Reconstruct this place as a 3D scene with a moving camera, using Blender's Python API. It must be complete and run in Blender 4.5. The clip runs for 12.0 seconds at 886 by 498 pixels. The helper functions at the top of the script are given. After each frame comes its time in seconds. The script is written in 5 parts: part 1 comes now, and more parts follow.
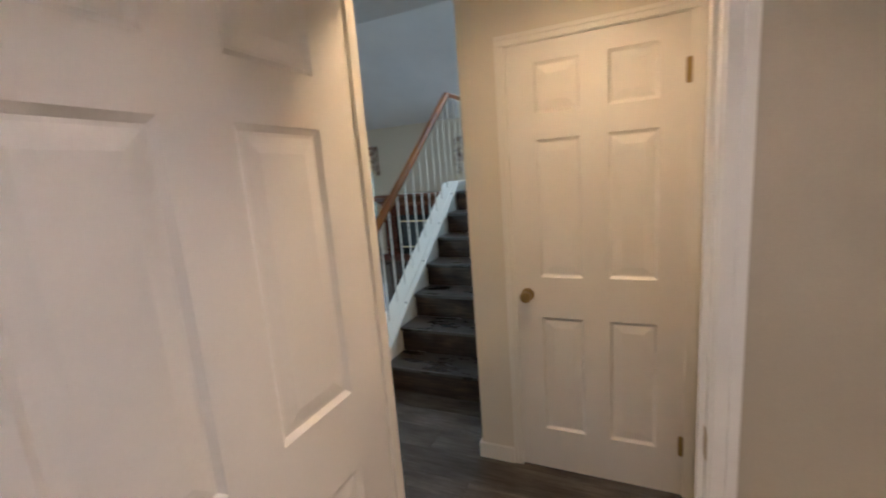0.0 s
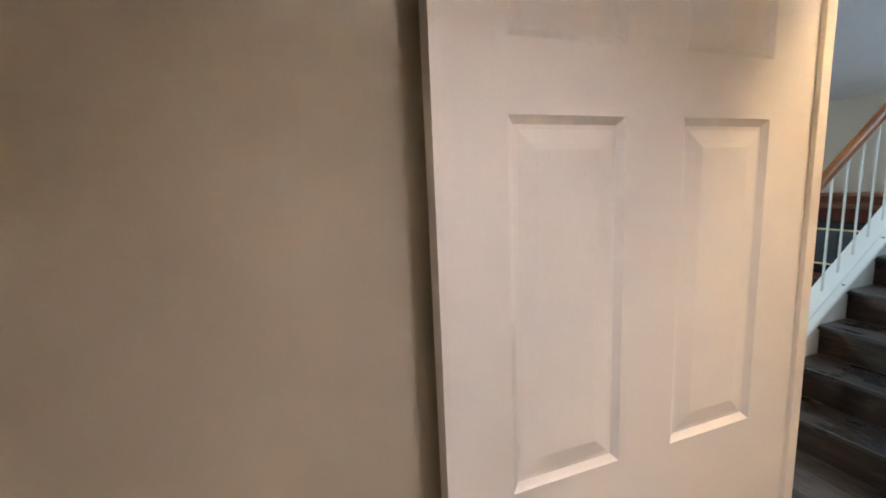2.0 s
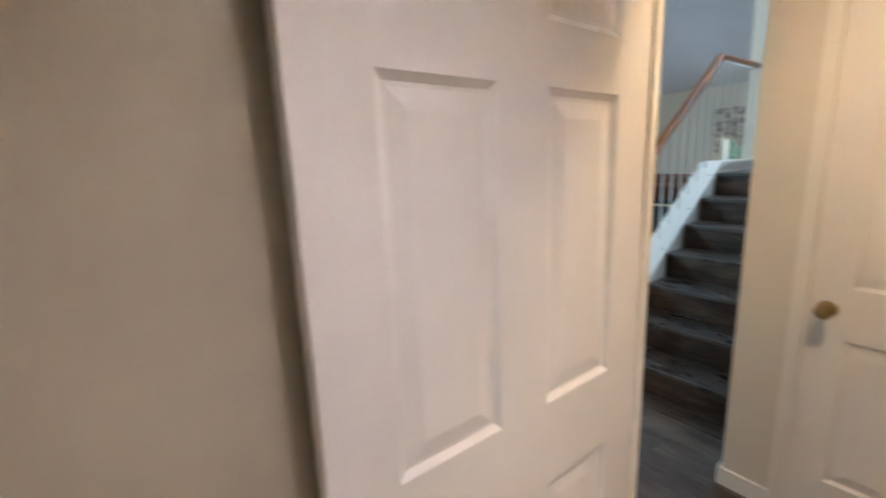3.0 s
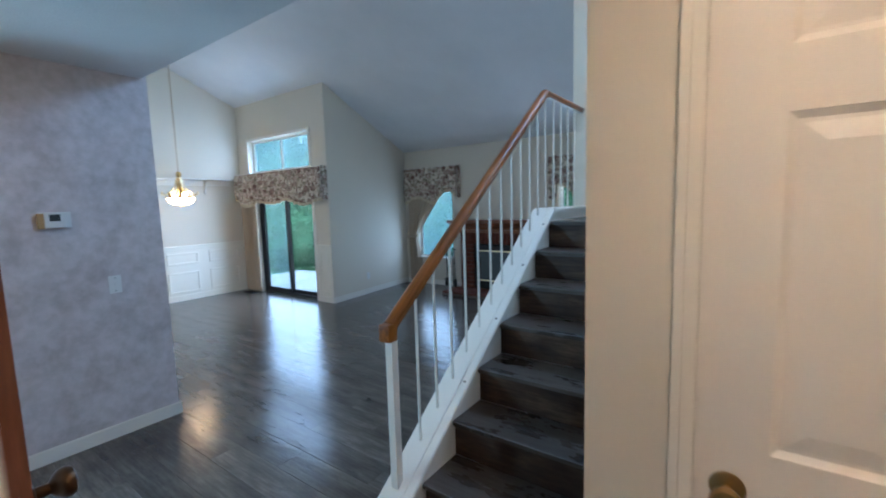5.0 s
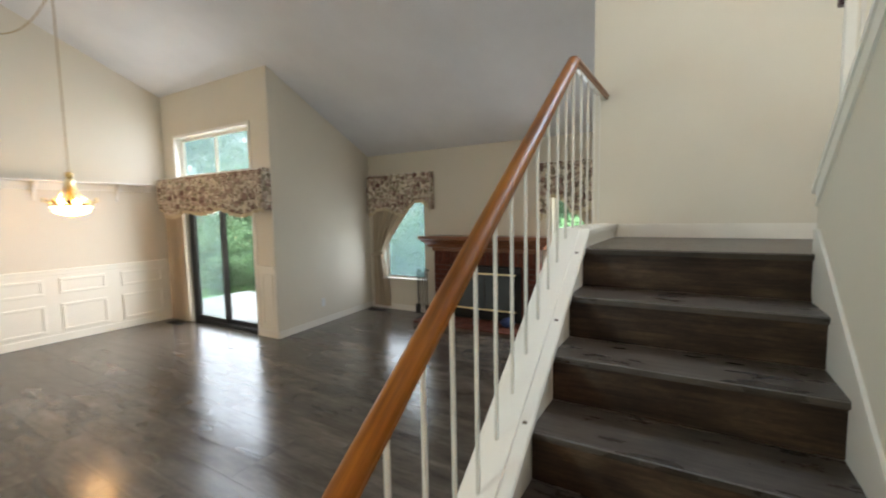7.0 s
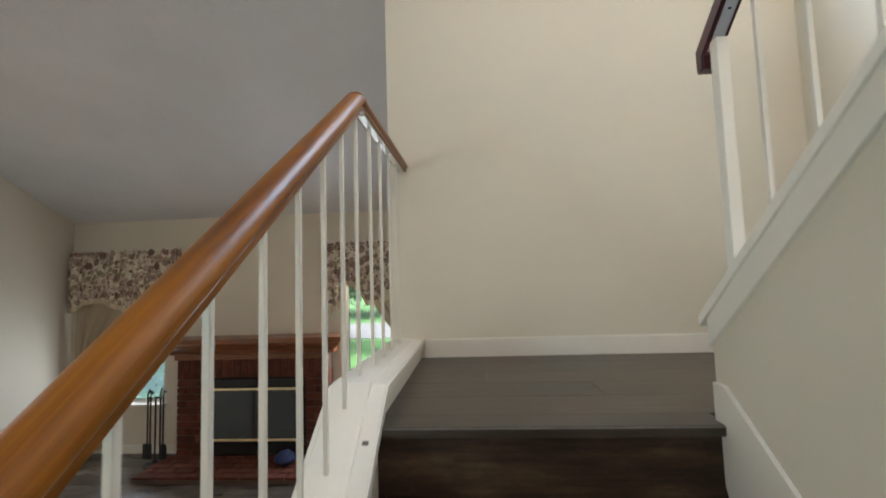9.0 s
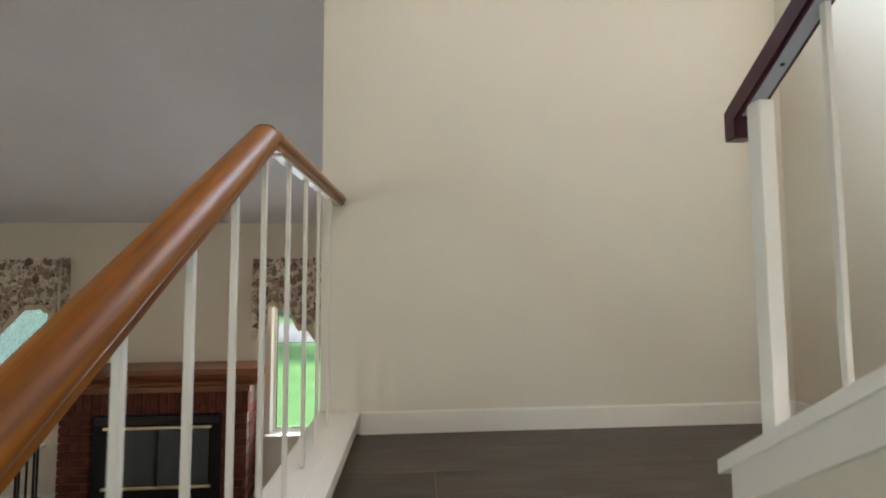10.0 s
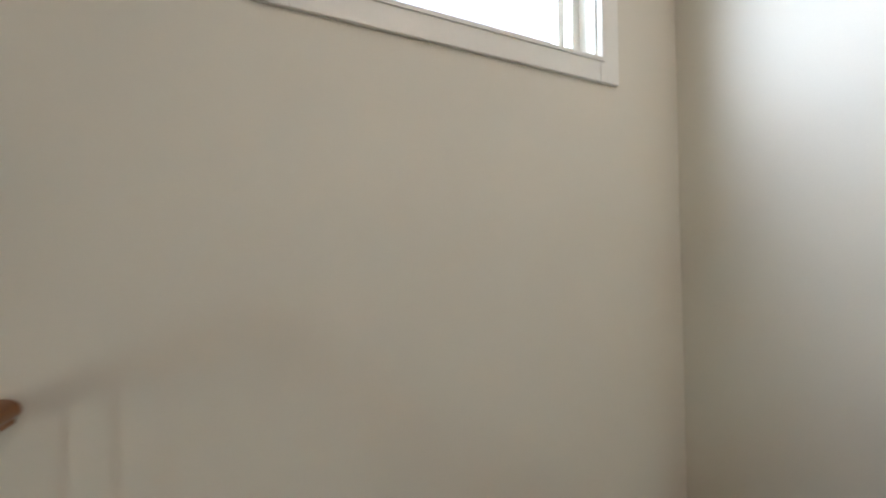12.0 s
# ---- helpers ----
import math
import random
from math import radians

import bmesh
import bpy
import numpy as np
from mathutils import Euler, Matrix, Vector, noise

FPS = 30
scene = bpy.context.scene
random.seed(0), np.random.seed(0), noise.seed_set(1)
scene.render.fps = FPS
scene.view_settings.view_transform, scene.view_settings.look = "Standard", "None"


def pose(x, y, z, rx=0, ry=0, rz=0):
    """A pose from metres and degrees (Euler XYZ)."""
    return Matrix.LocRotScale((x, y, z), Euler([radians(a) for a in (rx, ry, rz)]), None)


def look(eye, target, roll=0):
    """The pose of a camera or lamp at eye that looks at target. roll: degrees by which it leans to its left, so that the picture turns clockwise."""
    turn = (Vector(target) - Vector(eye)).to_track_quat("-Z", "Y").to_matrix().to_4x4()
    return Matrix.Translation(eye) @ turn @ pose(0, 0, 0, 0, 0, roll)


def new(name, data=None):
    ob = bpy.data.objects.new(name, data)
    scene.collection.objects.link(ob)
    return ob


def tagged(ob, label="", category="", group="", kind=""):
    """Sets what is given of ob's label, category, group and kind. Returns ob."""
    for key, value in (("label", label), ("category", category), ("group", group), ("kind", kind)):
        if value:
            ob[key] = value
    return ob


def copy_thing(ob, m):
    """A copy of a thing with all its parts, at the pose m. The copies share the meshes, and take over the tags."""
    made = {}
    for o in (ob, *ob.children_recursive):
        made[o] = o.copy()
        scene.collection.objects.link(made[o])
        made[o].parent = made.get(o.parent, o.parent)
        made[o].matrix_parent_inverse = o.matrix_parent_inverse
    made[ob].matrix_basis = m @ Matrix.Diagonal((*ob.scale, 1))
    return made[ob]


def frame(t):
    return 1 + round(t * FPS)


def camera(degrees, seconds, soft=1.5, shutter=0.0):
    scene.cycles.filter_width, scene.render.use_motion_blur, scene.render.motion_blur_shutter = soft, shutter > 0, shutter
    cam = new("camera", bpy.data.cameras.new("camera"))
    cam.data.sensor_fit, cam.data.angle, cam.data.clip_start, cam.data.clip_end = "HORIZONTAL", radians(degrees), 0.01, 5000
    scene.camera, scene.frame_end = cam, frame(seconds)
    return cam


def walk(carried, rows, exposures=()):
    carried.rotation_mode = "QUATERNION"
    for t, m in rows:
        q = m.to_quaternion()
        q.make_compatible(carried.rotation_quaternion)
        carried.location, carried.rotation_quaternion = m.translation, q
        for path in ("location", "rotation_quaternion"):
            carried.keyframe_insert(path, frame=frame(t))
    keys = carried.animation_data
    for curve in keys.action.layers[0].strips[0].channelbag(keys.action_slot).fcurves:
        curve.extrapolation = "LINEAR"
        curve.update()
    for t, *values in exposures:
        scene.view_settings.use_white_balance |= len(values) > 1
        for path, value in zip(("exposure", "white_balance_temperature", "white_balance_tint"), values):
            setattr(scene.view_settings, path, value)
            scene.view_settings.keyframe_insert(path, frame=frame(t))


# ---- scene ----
cam = camera(93.2, 12.0, soft=1.8, shutter=0.3)
PATH = [
    (0, (0.72, -1.903, 1.506), (-0.096, -0.111, 1.156), -4.5),
    (0.5, (0.744, -1.874, 1.518), (-0.613, -0.435, 1.222), -2.9),
    (1, (0.726, -1.966, 1.536), (-1.019, -1.019, 1.293), -3.2),
    (1.5, (0.698, -2.028, 1.531), (-1.196, -1.451, 1.243), -3.0),
    (2, (0.665, -2.028, 1.523), (-1.194, -1.355, 1.221), -2.4),
    (2.5, (0.629, -2.086, 1.521), (-1.187, -1.314, 1.198), -3.0),
    (3, (0.611, -1.993, 1.495), (-0.963, -0.825, 1.099), -2.4),
    (3.2, (0.603, -1.905, 1.478), (-0.746, -0.491, 1.053), -1.7),
    (4.8, (0.324, -1.03, 1.523), (-0.772, 0.626, 1.288), -2.5),
    (5, (0.283, -0.935, 1.484), (-0.879, 0.678, 1.268), -1.7),
    (5.5, (0.139, -0.686, 1.488), (-1.317, 0.67, 1.284), 0.6),
    (6, (-0.067, -0.526, 1.502), (-1.669, 0.658, 1.33), -1.9),
    (6.5, (-0.292, -0.342, 1.505), (-1.673, 1.092, 1.31), -2.0),
    (7, (-0.418, -0.103, 1.513), (-1.441, 1.608, 1.345), -1.1),
    (7.5, (-0.524, 0.191, 1.538), (-1.114, 2.099, 1.427), -0.3),
    (7.7, (-0.559, 0.317, 1.547), (-0.945, 2.278, 1.483), -1.0),
    (9.3, (-0.639, 1.007, 1.8), (-0.749, 2.995, 1.991), -2.3),
    (9.5, (-0.655, 1.072, 1.87), (-0.722, 3.06, 2.081), -2.6),
    (10, (-0.636, 1.239, 1.978), (-0.511, 3.231, 2.096), -0.3),
    (10.5, (-0.598, 1.389, 2.145), (-0.578, 3.377, 2.367), 1.0),
    (11, (-0.625, 1.556, 2.271), (-0.546, 3.543, 2.484), 0.7),
    (11.5, (-0.616, 1.721, 2.461), (-0.165, 3.666, 2.582), -3.2),
    (12, (-0.525, 1.89, 2.566), (0.305, 3.708, 2.649), -0.1),
]
EXPOSURES = [(0, 2.35, 5300, 10), (0.5, 2.22, 5250, 10), (1.0, 2.55, 5300, 10), (1.5, 2.75, 5300, 10), (3.2, 2.8, 5050, 9), (4.8, 2.48, 4650, 10), (5.0, 2.48, 4650, 10), (5.5, 2.72, 5650, 13), (6.0, 2.72, 6150, 15), (6.5, 2.84, 6600, 16), (7.5, 2.78, 6650, 17), (9.3, 2.58, 6700, 20), (11.0, 2.38, 6700, 21), (12, 2.05, 6650, 22)]
walk(cam, [(t, look(eye, target, roll)) for t, eye, target, roll in PATH], EXPOSURES)

# ---- world, sun, lamps ----
world = bpy.data.worlds.new("overcast_sky")
scene.world = world
world.use_nodes = True
wn = world.node_tree.nodes
sky = wn.new("ShaderNodeTexSky")
sky.sky_type = "NISHITA"
sky.sun_disc = False
sky.sun_elevation = radians(67)
sky.sun_rotation = radians(253)
sky.air_density, sky.dust_density, sky.ozone_density = 1.0, 2.5, 1.0
wn["Background"].inputs["Strength"].default_value = 0.15
hazy = wn.new("ShaderNodeHueSaturation")
hazy.inputs["Saturation"].default_value = 0.4
world.node_tree.links.new(sky.outputs["Color"], hazy.inputs["Color"])
world.node_tree.links.new(hazy.outputs["Color"], wn["Background"].inputs["Color"])

sun_data = bpy.data.lights.new("sun", "SUN")
sun_data.energy, sun_data.angle, sun_data.color = 2.8, radians(6), (1.0, 0.95, 0.88)
sun = new("sun", sun_data)
sun.matrix_world = look((-15, 3, 25), (-5, 6, 0))


# ---- materials ----
def shader(name, rough=0.5, metal=0.0, spec=0.5):
    m = bpy.data.materials.new(name)
    m.use_nodes = True
    b = m.node_tree.nodes["Principled BSDF"]
    b.inputs["Roughness"].default_value = rough
    b.inputs["Metallic"].default_value = metal
    b.inputs["Specular IOR Level"].default_value = spec
    return m, m.node_tree.nodes, m.node_tree.links, b


def coords(n, l, stretch=(1, 1, 1), shift=False, kind="Object", tilt=0.0):
    tc = n.new("ShaderNodeTexCoord")
    mp = n.new("ShaderNodeMapping")
    mp.inputs["Scale"].default_value = stretch
    if tilt:
        # grain follows a sloping rail
        mp.vector_type = "TEXTURE"
        mp.inputs["Rotation"].default_value = (tilt, 0, 0)
        mp.inputs["Scale"].default_value = tuple(1 / k for k in stretch)
    l.new(tc.outputs[kind], mp.inputs["Vector"])
    if shift:
        oi = n.new("ShaderNodeObjectInfo")
        mul = n.new("ShaderNodeMath")
        mul.operation = "MULTIPLY"
        mul.inputs[1].default_value = 57.0
        l.new(oi.outputs["Random"], mul.inputs[0])
        l.new(mul.outputs[0], mp.inputs["Location"])
    return mp.outputs["Vector"]


def noise_tex(n, l, vec, scale, detail=4, rough=0.6):
    t = n.new("ShaderNodeTexNoise")
    t.inputs["Scale"].default_value, t.inputs["Detail"].default_value, t.inputs["Roughness"].default_value = scale, detail, rough
    l.new(vec, t.inputs["Vector"])
    return t.outputs["Fac"]


def ramp(n, l, fac, stops):
    r = n.new("ShaderNodeValToRGB")
    r.color_ramp.elements[0].position, r.color_ramp.elements[0].color = stops[0][0], (*stops[0][1], 1)
    r.color_ramp.elements[1].position, r.color_ramp.elements[1].color = stops[-1][0], (*stops[-1][1], 1)
    for p, c in stops[1:-1]:
        e = r.color_ramp.elements.new(p)
        e.color = (*c, 1)
    l.new(fac, r.inputs["Fac"])
    return r.outputs["Color"]


def mix(n, l, a, b, fac, how="MIX"):
    m = n.new("ShaderNodeMix")
    m.data_type, m.blend_type = "RGBA", how
    for sock, v in ((m.inputs[0], fac), (m.inputs[6], a), (m.inputs[7], b)):
        if hasattr(v, "is_linked"):
            l.new(v, sock)
        elif isinstance(v, float):
            sock.default_value = v
        else:
            sock.default_value = (*v, 1)
    return m.outputs[2]


def bump(n, l, b, height, strength, distance=0.01):
    bp = n.new("ShaderNodeBump")
    bp.inputs["Strength"].default_value, bp.inputs["Distance"].default_value = strength, distance
    l.new(height, bp.inputs["Height"])
    l.new(bp.outputs["Normal"], b.inputs["Normal"])


def tint(c, k):
    return tuple(min(1, v * k) for v in c)


def painted(name, c, rough=0.55, var=0.05, fine=220, relief=0.12, broad=1.3, spec=0.4, kind="Object"):
    m, n, l, b = shader(name, rough, 0, spec)
    v = coords(n, l, kind=kind)
    big = ramp(n, l, noise_tex(n, l, v, broad, 3), [(0.3, tint(c, 1 - var)), (0.7, tint(c, 1 + var))])
    small = noise_tex(n, l, v, fine, 3)
    l.new(mix(n, l, big, ramp(n, l, small, [(0.3, tint(c, 1 - var * 1.2)), (0.7, tint(c, 1 + var))]), 0.35), b.inputs["Base Color"])
    bump(n, l, b, small, relief, 0.004)
    return m


def wooden(name, dark, mid, light, rough=0.4, stretch=(1, 14, 14), shift=True, grain=5.0, relief=0.15, per_piece=0.25, coat=0.0, sharp=0.23, tilt=0.0):
    m, n, l, b = shader(name, rough)
    v = coords(n, l, stretch, shift, tilt=tilt)
    g = noise_tex(n, l, v, grain, 8, 0.62)
    blot = noise_tex(n, l, coords(n, l, tuple(0.35 * s ** 0.5 for s in stretch), shift, tilt=tilt), 3.5, 4)
    col = ramp(n, l, g, [(0.5 - sharp, dark), (0.5, mid), (0.5 + sharp, light)])
    col = mix(n, l, col, ramp(n, l, blot, [(0.35, tint(dark, 0.9)), (0.65, light)]), 0.35)
    oi = n.new("ShaderNodeObjectInfo")
    br = ramp(n, l, oi.outputs["Random"], [(0.0, (1 - per_piece,) * 3), (1.0, (1 + per_piece,) * 3)])
    l.new(mix(n, l, col, br, 1.0, "MULTIPLY"), b.inputs["Base Color"])
    rr = n.new("ShaderNodeMapRange")
    rr.inputs[3].default_value, rr.inputs[4].default_value = rough - 0.08, rough + 0.12
    l.new(g, rr.inputs[0])
    l.new(rr.outputs[0], b.inputs["Roughness"])
    b.inputs["Coat Weight"].default_value = coat
    b.inputs["Coat Roughness"].default_value = 0.28
    bump(n, l, b, g, relief, 0.003)
    return m


def floral(name):
    """Printed cotton: flower heads of dusty rose, burgundy and mauve among olive leaves on cream."""
    m, n, l, b = shader(name, 0.9, 0, 0.2)
    v = coords(n, l)
    base = ramp(n, l, noise_tex(n, l, v, 7, 4), [(0.35, (0.58, 0.50, 0.37)), (0.65, (0.74, 0.67, 0.54))])

    def blossoms(base, scale, seed, edge, tones, ragged):
        mp, vo, ad = n.new("ShaderNodeMapping"), n.new("ShaderNodeTexVoronoi"), n.new("ShaderNodeMath")
        mp.inputs["Location"].default_value = (seed, seed * 2.3, seed * 0.7)
        l.new(v, mp.inputs["Vector"])
        vo.inputs["Scale"].default_value = scale
        l.new(mp.outputs["Vector"], vo.inputs["Vector"])
        ad.operation, ad.inputs[1].default_value = "MULTIPLY_ADD", ragged
        l.new(noise_tex(n, l, mp.outputs["Vector"], scale * 3.2, 3), ad.inputs[0])
        l.new(vo.outputs["Distance"], ad.inputs[2])
        sp = n.new("ShaderNodeSeparateColor")
        l.new(vo.outputs["Color"], sp.inputs[0])
        tone = ramp(n, l, sp.outputs[0], tones)
        petal = ramp(n, l, noise_tex(n, l, mp.outputs["Vector"], scale * 4.5, 2), [(0.35, (0.65,) * 3), (0.65, (1.35,) * 3)])
        return mix(n, l, base, mix(n, l, tone, petal, 1.0, "MULTIPLY"), ramp(n, l, ad.outputs[0], [(edge, (1, 1, 1)), (edge + 0.08, (0, 0, 0))]))

    base = blossoms(base, 17, 3.1, 0.72, [(0.0, (0.24, 0.205, 0.14)), (0.5, (0.36, 0.30, 0.22)), (1.0, (0.46, 0.36, 0.28))], 0.5)
    base = blossoms(base, 13, 0.0, 0.74, [(0.0, (0.18, 0.105, 0.085)), (0.35, (0.34, 0.235, 0.19)), (0.65, (0.50, 0.385, 0.315)), (1.0, (0.72, 0.64, 0.52))], 0.55)
    base = blossoms(base, 22, 7.7, 0.45, [(0.0, (0.085, 0.055, 0.045)), (1.0, (0.21, 0.125, 0.10))], 0.5)
    l.new(base, b.inputs["Base Color"])
    bump(n, l, b, noise_tex(n, l, v, 300, 2), 0.2, 0.002)
    return m


def glowing(name, c, strength):
    m, n, l, b = shader(name, 0.4)
    b.inputs["Base Color"].default_value = (*c, 1)
    b.inputs["Emission Color"].default_value = (*c, 1)
    b.inputs["Emission Strength"].default_value = strength
    return m


def glass(name):
    m = bpy.data.materials.new(name)
    m.use_nodes = True
    n, l = m.node_tree.nodes, m.node_tree.links
    n.remove(n["Principled BSDF"])
    tr, gl, lw, mx = n.new("ShaderNodeBsdfTransparent"), n.new("ShaderNodeBsdfGlossy"), n.new("ShaderNodeLayerWeight"), n.new("ShaderNodeMixShader")
    lw.inputs["Blend"].default_value = 0.5
    pw, fr = n.new("ShaderNodeMath"), n.new("ShaderNodeMath")
    pw.operation, pw.inputs[1].default_value = "POWER", 5.0
    fr.operation, fr.inputs[1].default_value, fr.inputs[2].default_value = "MULTIPLY_ADD", 0.5, 0.03
    l.new(lw.outputs["Facing"], pw.inputs[0]), l.new(pw.outputs[0], fr.inputs[0])
    gl.inputs["Roughness"].default_value = 0.02
    tr.inputs["Color"].default_value = (0.92, 0.985, 0.985, 1)
    l.new(fr.outputs[0], mx.inputs[0]), l.new(tr.outputs[0], mx.inputs[1]), l.new(gl.outputs[0], mx.inputs[2])
    l.new(mx.outputs[0], n["Material Output"].inputs["Surface"])
    return m


def screen_mesh(name, share):
    """Fine insect screen: mostly open, the wires catch the daylight."""
    m = bpy.data.materials.new(name)
    m.use_nodes = True
    n, l = m.node_tree.nodes, m.node_tree.links
    n.remove(n["Principled BSDF"])
    tr, df, tl, a, b = n.new("ShaderNodeBsdfTransparent"), n.new("ShaderNodeBsdfDiffuse"), n.new("ShaderNodeBsdfTranslucent"), n.new("ShaderNodeMixShader"), n.new("ShaderNodeMixShader")
    df.inputs["Color"].default_value = (0.45, 0.58, 0.60, 1)
    tl.inputs["Color"].default_value = (0.50, 0.68, 0.72, 1)
    a.inputs[0].default_value, b.inputs[0].default_value = 0.7, share
    l.new(df.outputs[0], a.inputs[1]), l.new(tl.outputs[0], a.inputs[2])
    l.new(tr.outputs[0], b.inputs[1]), l.new(a.outputs[0], b.inputs[2])
    l.new(b.outputs[0], n["Material Output"].inputs["Surface"])
    return m


def leafy(name, a, b_, c):
    """Thin leaves: half of the light is scattered back, half shines through."""
    m = bpy.data.materials.new(name)
    m.use_nodes = True
    n, l = m.node_tree.nodes, m.node_tree.links
    n.remove(n["Principled BSDF"])
    g = n.new("ShaderNodeNewGeometry")
    col = ramp(n, l, g.outputs["Random Per Island"], [(0.0, a), (0.5, b_), (1.0, c)])
    df, tl, mx = n.new("ShaderNodeBsdfDiffuse"), n.new("ShaderNodeBsdfTranslucent"), n.new("ShaderNodeMixShader")
    mx.inputs[0].default_value = 0.5
    l.new(col, df.inputs["Color"])
    l.new(mix(n, l, col, (1.1, 1.2, 0.95), 1.0, "MULTIPLY"), tl.inputs["Color"])
    l.new(df.outputs[0], mx.inputs[1]), l.new(tl.outputs[0], mx.inputs[2])
    l.new(mx.outputs[0], n["Material Output"].inputs["Surface"])
    return m


def laminate(name, dark, mid, light, rough=0.2, per_piece=0.22, wave=0.12, cloud=2.4, figure=0.25):
    """Wood-look plank: cloudy tone with soft long grain, low gloss waves across the board."""
    m, n, l, b = shader(name, rough)
    clouds = noise_tex(n, l, coords(n, l, (1.1, 3.4, 3.4), True), cloud, 5, 0.6)
    grain = noise_tex(n, l, coords(n, l, (1.6, 26, 26), True), 3.0, 4, 0.55)
    col = ramp(n, l, clouds, [(0.28, dark), (0.5, mid), (0.72, light)])
    col = mix(n, l, col, ramp(n, l, grain, [(0.3, (1 - figure,) * 3), (0.7, (1 + figure,) * 3)]), 0.9, "MULTIPLY")
    pores = noise_tex(n, l, coords(n, l, (9, 90, 90), True), 6.0, 2)
    col = mix(n, l, col, ramp(n, l, pores, [(0.35, (1 - figure * 0.6,) * 3), (0.65, (1 + figure * 0.5,) * 3)]), 0.8, "MULTIPLY")
    knots = noise_tex(n, l, coords(n, l, (2.2, 7.0, 7.0), True), 2.6, 2)
    col = mix(n, l, col, tint(dark, 0.55), ramp(n, l, knots, [(0.66, (0, 0, 0)), (0.80, (0.5,) * 3)]))
    oi = n.new("ShaderNodeObjectInfo")
    br = ramp(n, l, oi.outputs["Random"], [(0.0, (1 - per_piece,) * 3), (1.0, (1 + per_piece,) * 3)])
    l.new(mix(n, l, col, br, 1.0, "MULTIPLY"), b.inputs["Base Color"])
    rr = n.new("ShaderNodeMapRange")
    rr.inputs[3].default_value, rr.inputs[4].default_value = rough - 0.05, rough + 0.10
    l.new(clouds, rr.inputs[0])
    l.new(rr.outputs[0], b.inputs["Roughness"])
    bump(n, l, b, grain, 0.04, 0.002)
    soft = n.new("ShaderNodeBump")
    soft.inputs["Strength"].default_value, soft.inputs["Distance"].default_value = wave, 0.01
    l.new(noise_tex(n, l, coords(n, l, (2.0, 5.5, 1.0), True), 3.2, 2), soft.inputs["Height"])
    l.new(b.inputs["Normal"].links[0].from_socket, soft.inputs["Normal"])
    l.new(soft.outputs["Normal"], b.inputs["Normal"])
    return m


CREAM = painted("cream_wall_paint", (0.71, 0.65, 0.54), 0.6, 0.03)
TAN = painted("tan_wall_paint", (0.48, 0.415, 0.30), 0.5, 0.05)
CEIL = painted("ceiling_paint", (0.76, 0.75, 0.745), 0.85, 0.07, 95, 0.7)
TRIM = painted("white_trim_paint", (0.82, 0.78, 0.70), 0.35, 0.03, 90, 0.05)
WAINS = painted("cream_wainscot_paint", (0.84, 0.80, 0.70), 0.4, 0.03, 90, 0.05)
DOORW = painted("white_door_paint", (0.82, 0.775, 0.71), 0.33, 0.025, 120, 0.06)
PLASTIC = painted("white_plastic", (0.78, 0.78, 0.76), 0.35, 0.02, 50, 0.02)
SCREEN = painted("grey_display", (0.05, 0.055, 0.055), 0.2, 0.05)
BLACK = painted("black_metal", (0.016, 0.016, 0.018), 0.4, 0.2)
IRON = painted("wrought_iron", (0.02, 0.019, 0.018), 0.55, 0.2)
SOOT = painted("dark_firebox", (0.012, 0.012, 0.012), 0.9, 0.3, 30, 0.3)
BEIGE_CLOTH = painted("beige_curtain_cloth", (0.44, 0.355, 0.25), 0.9, 0.06, 320, 0.25)
FRINGE = painted("cream_fringe_cloth", (0.62, 0.53, 0.36), 0.9, 0.1, 200, 0.5)
BLUE_CLOTH = painted("blue_cloth", (0.02, 0.035, 0.10), 0.8, 0.2)
MORTAR = painted("mortar", (0.115, 0.08, 0.062), 0.95, 0.1, 90, 0.5)
STEEL = painted("grey_painted_steel", (0.50, 0.51, 0.54), 0.4, 0.04, 60, 0.03)
BALUSTER = painted("cream_baluster_paint", (0.70, 0.655, 0.575), 0.4, 0.04, 90, 0.05)
TILE = painted("pale_floor_tile", (0.62, 0.58, 0.50), 0.3, 0.05)
CONCRETE = painted("patio_concrete", (0.105, 0.11, 0.118), 0.9, 0.16, 60, 0.3)
ASPHALT = painted("asphalt", (0.09, 0.09, 0.095), 0.9, 0.12, 40, 0.4)
BARK = painted("bark", (0.10, 0.075, 0.055), 0.95, 0.25, 25, 0.8)
LAWN = painted("lawn_grass", (0.050, 0.112, 0.040), 0.95, 0.3, 18, 0.8, 0.6, 0.1)
LEAF_A = leafy("leaves", (0.070, 0.120, 0.075), (0.10, 0.165, 0.10), (0.14, 0.22, 0.13))
LEAF_B = leafy("pale_leaves", (0.10, 0.16, 0.10), (0.135, 0.205, 0.13), (0.18, 0.255, 0.16))
PLANK = laminate("grey_brown_plank", (0.050, 0.041, 0.033), (0.091, 0.076, 0.062), (0.142, 0.122, 0.103), 0.18, 0.22, 0.2)
PLANK.node_tree.nodes["Principled BSDF"].inputs["Specular IOR Level"].default_value = 0.58
# Riser copy of the brown stair wood, darkened to carry the risers' shade.
TREADM = laminate("dark_brown_shaded_riser", (0.016, 0.0085, 0.0046), (0.046, 0.026, 0.0148), (0.098, 0.060, 0.035), 0.40, 0.25, 0.05, 3.0, 0.42)
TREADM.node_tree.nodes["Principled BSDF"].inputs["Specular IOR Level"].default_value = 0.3
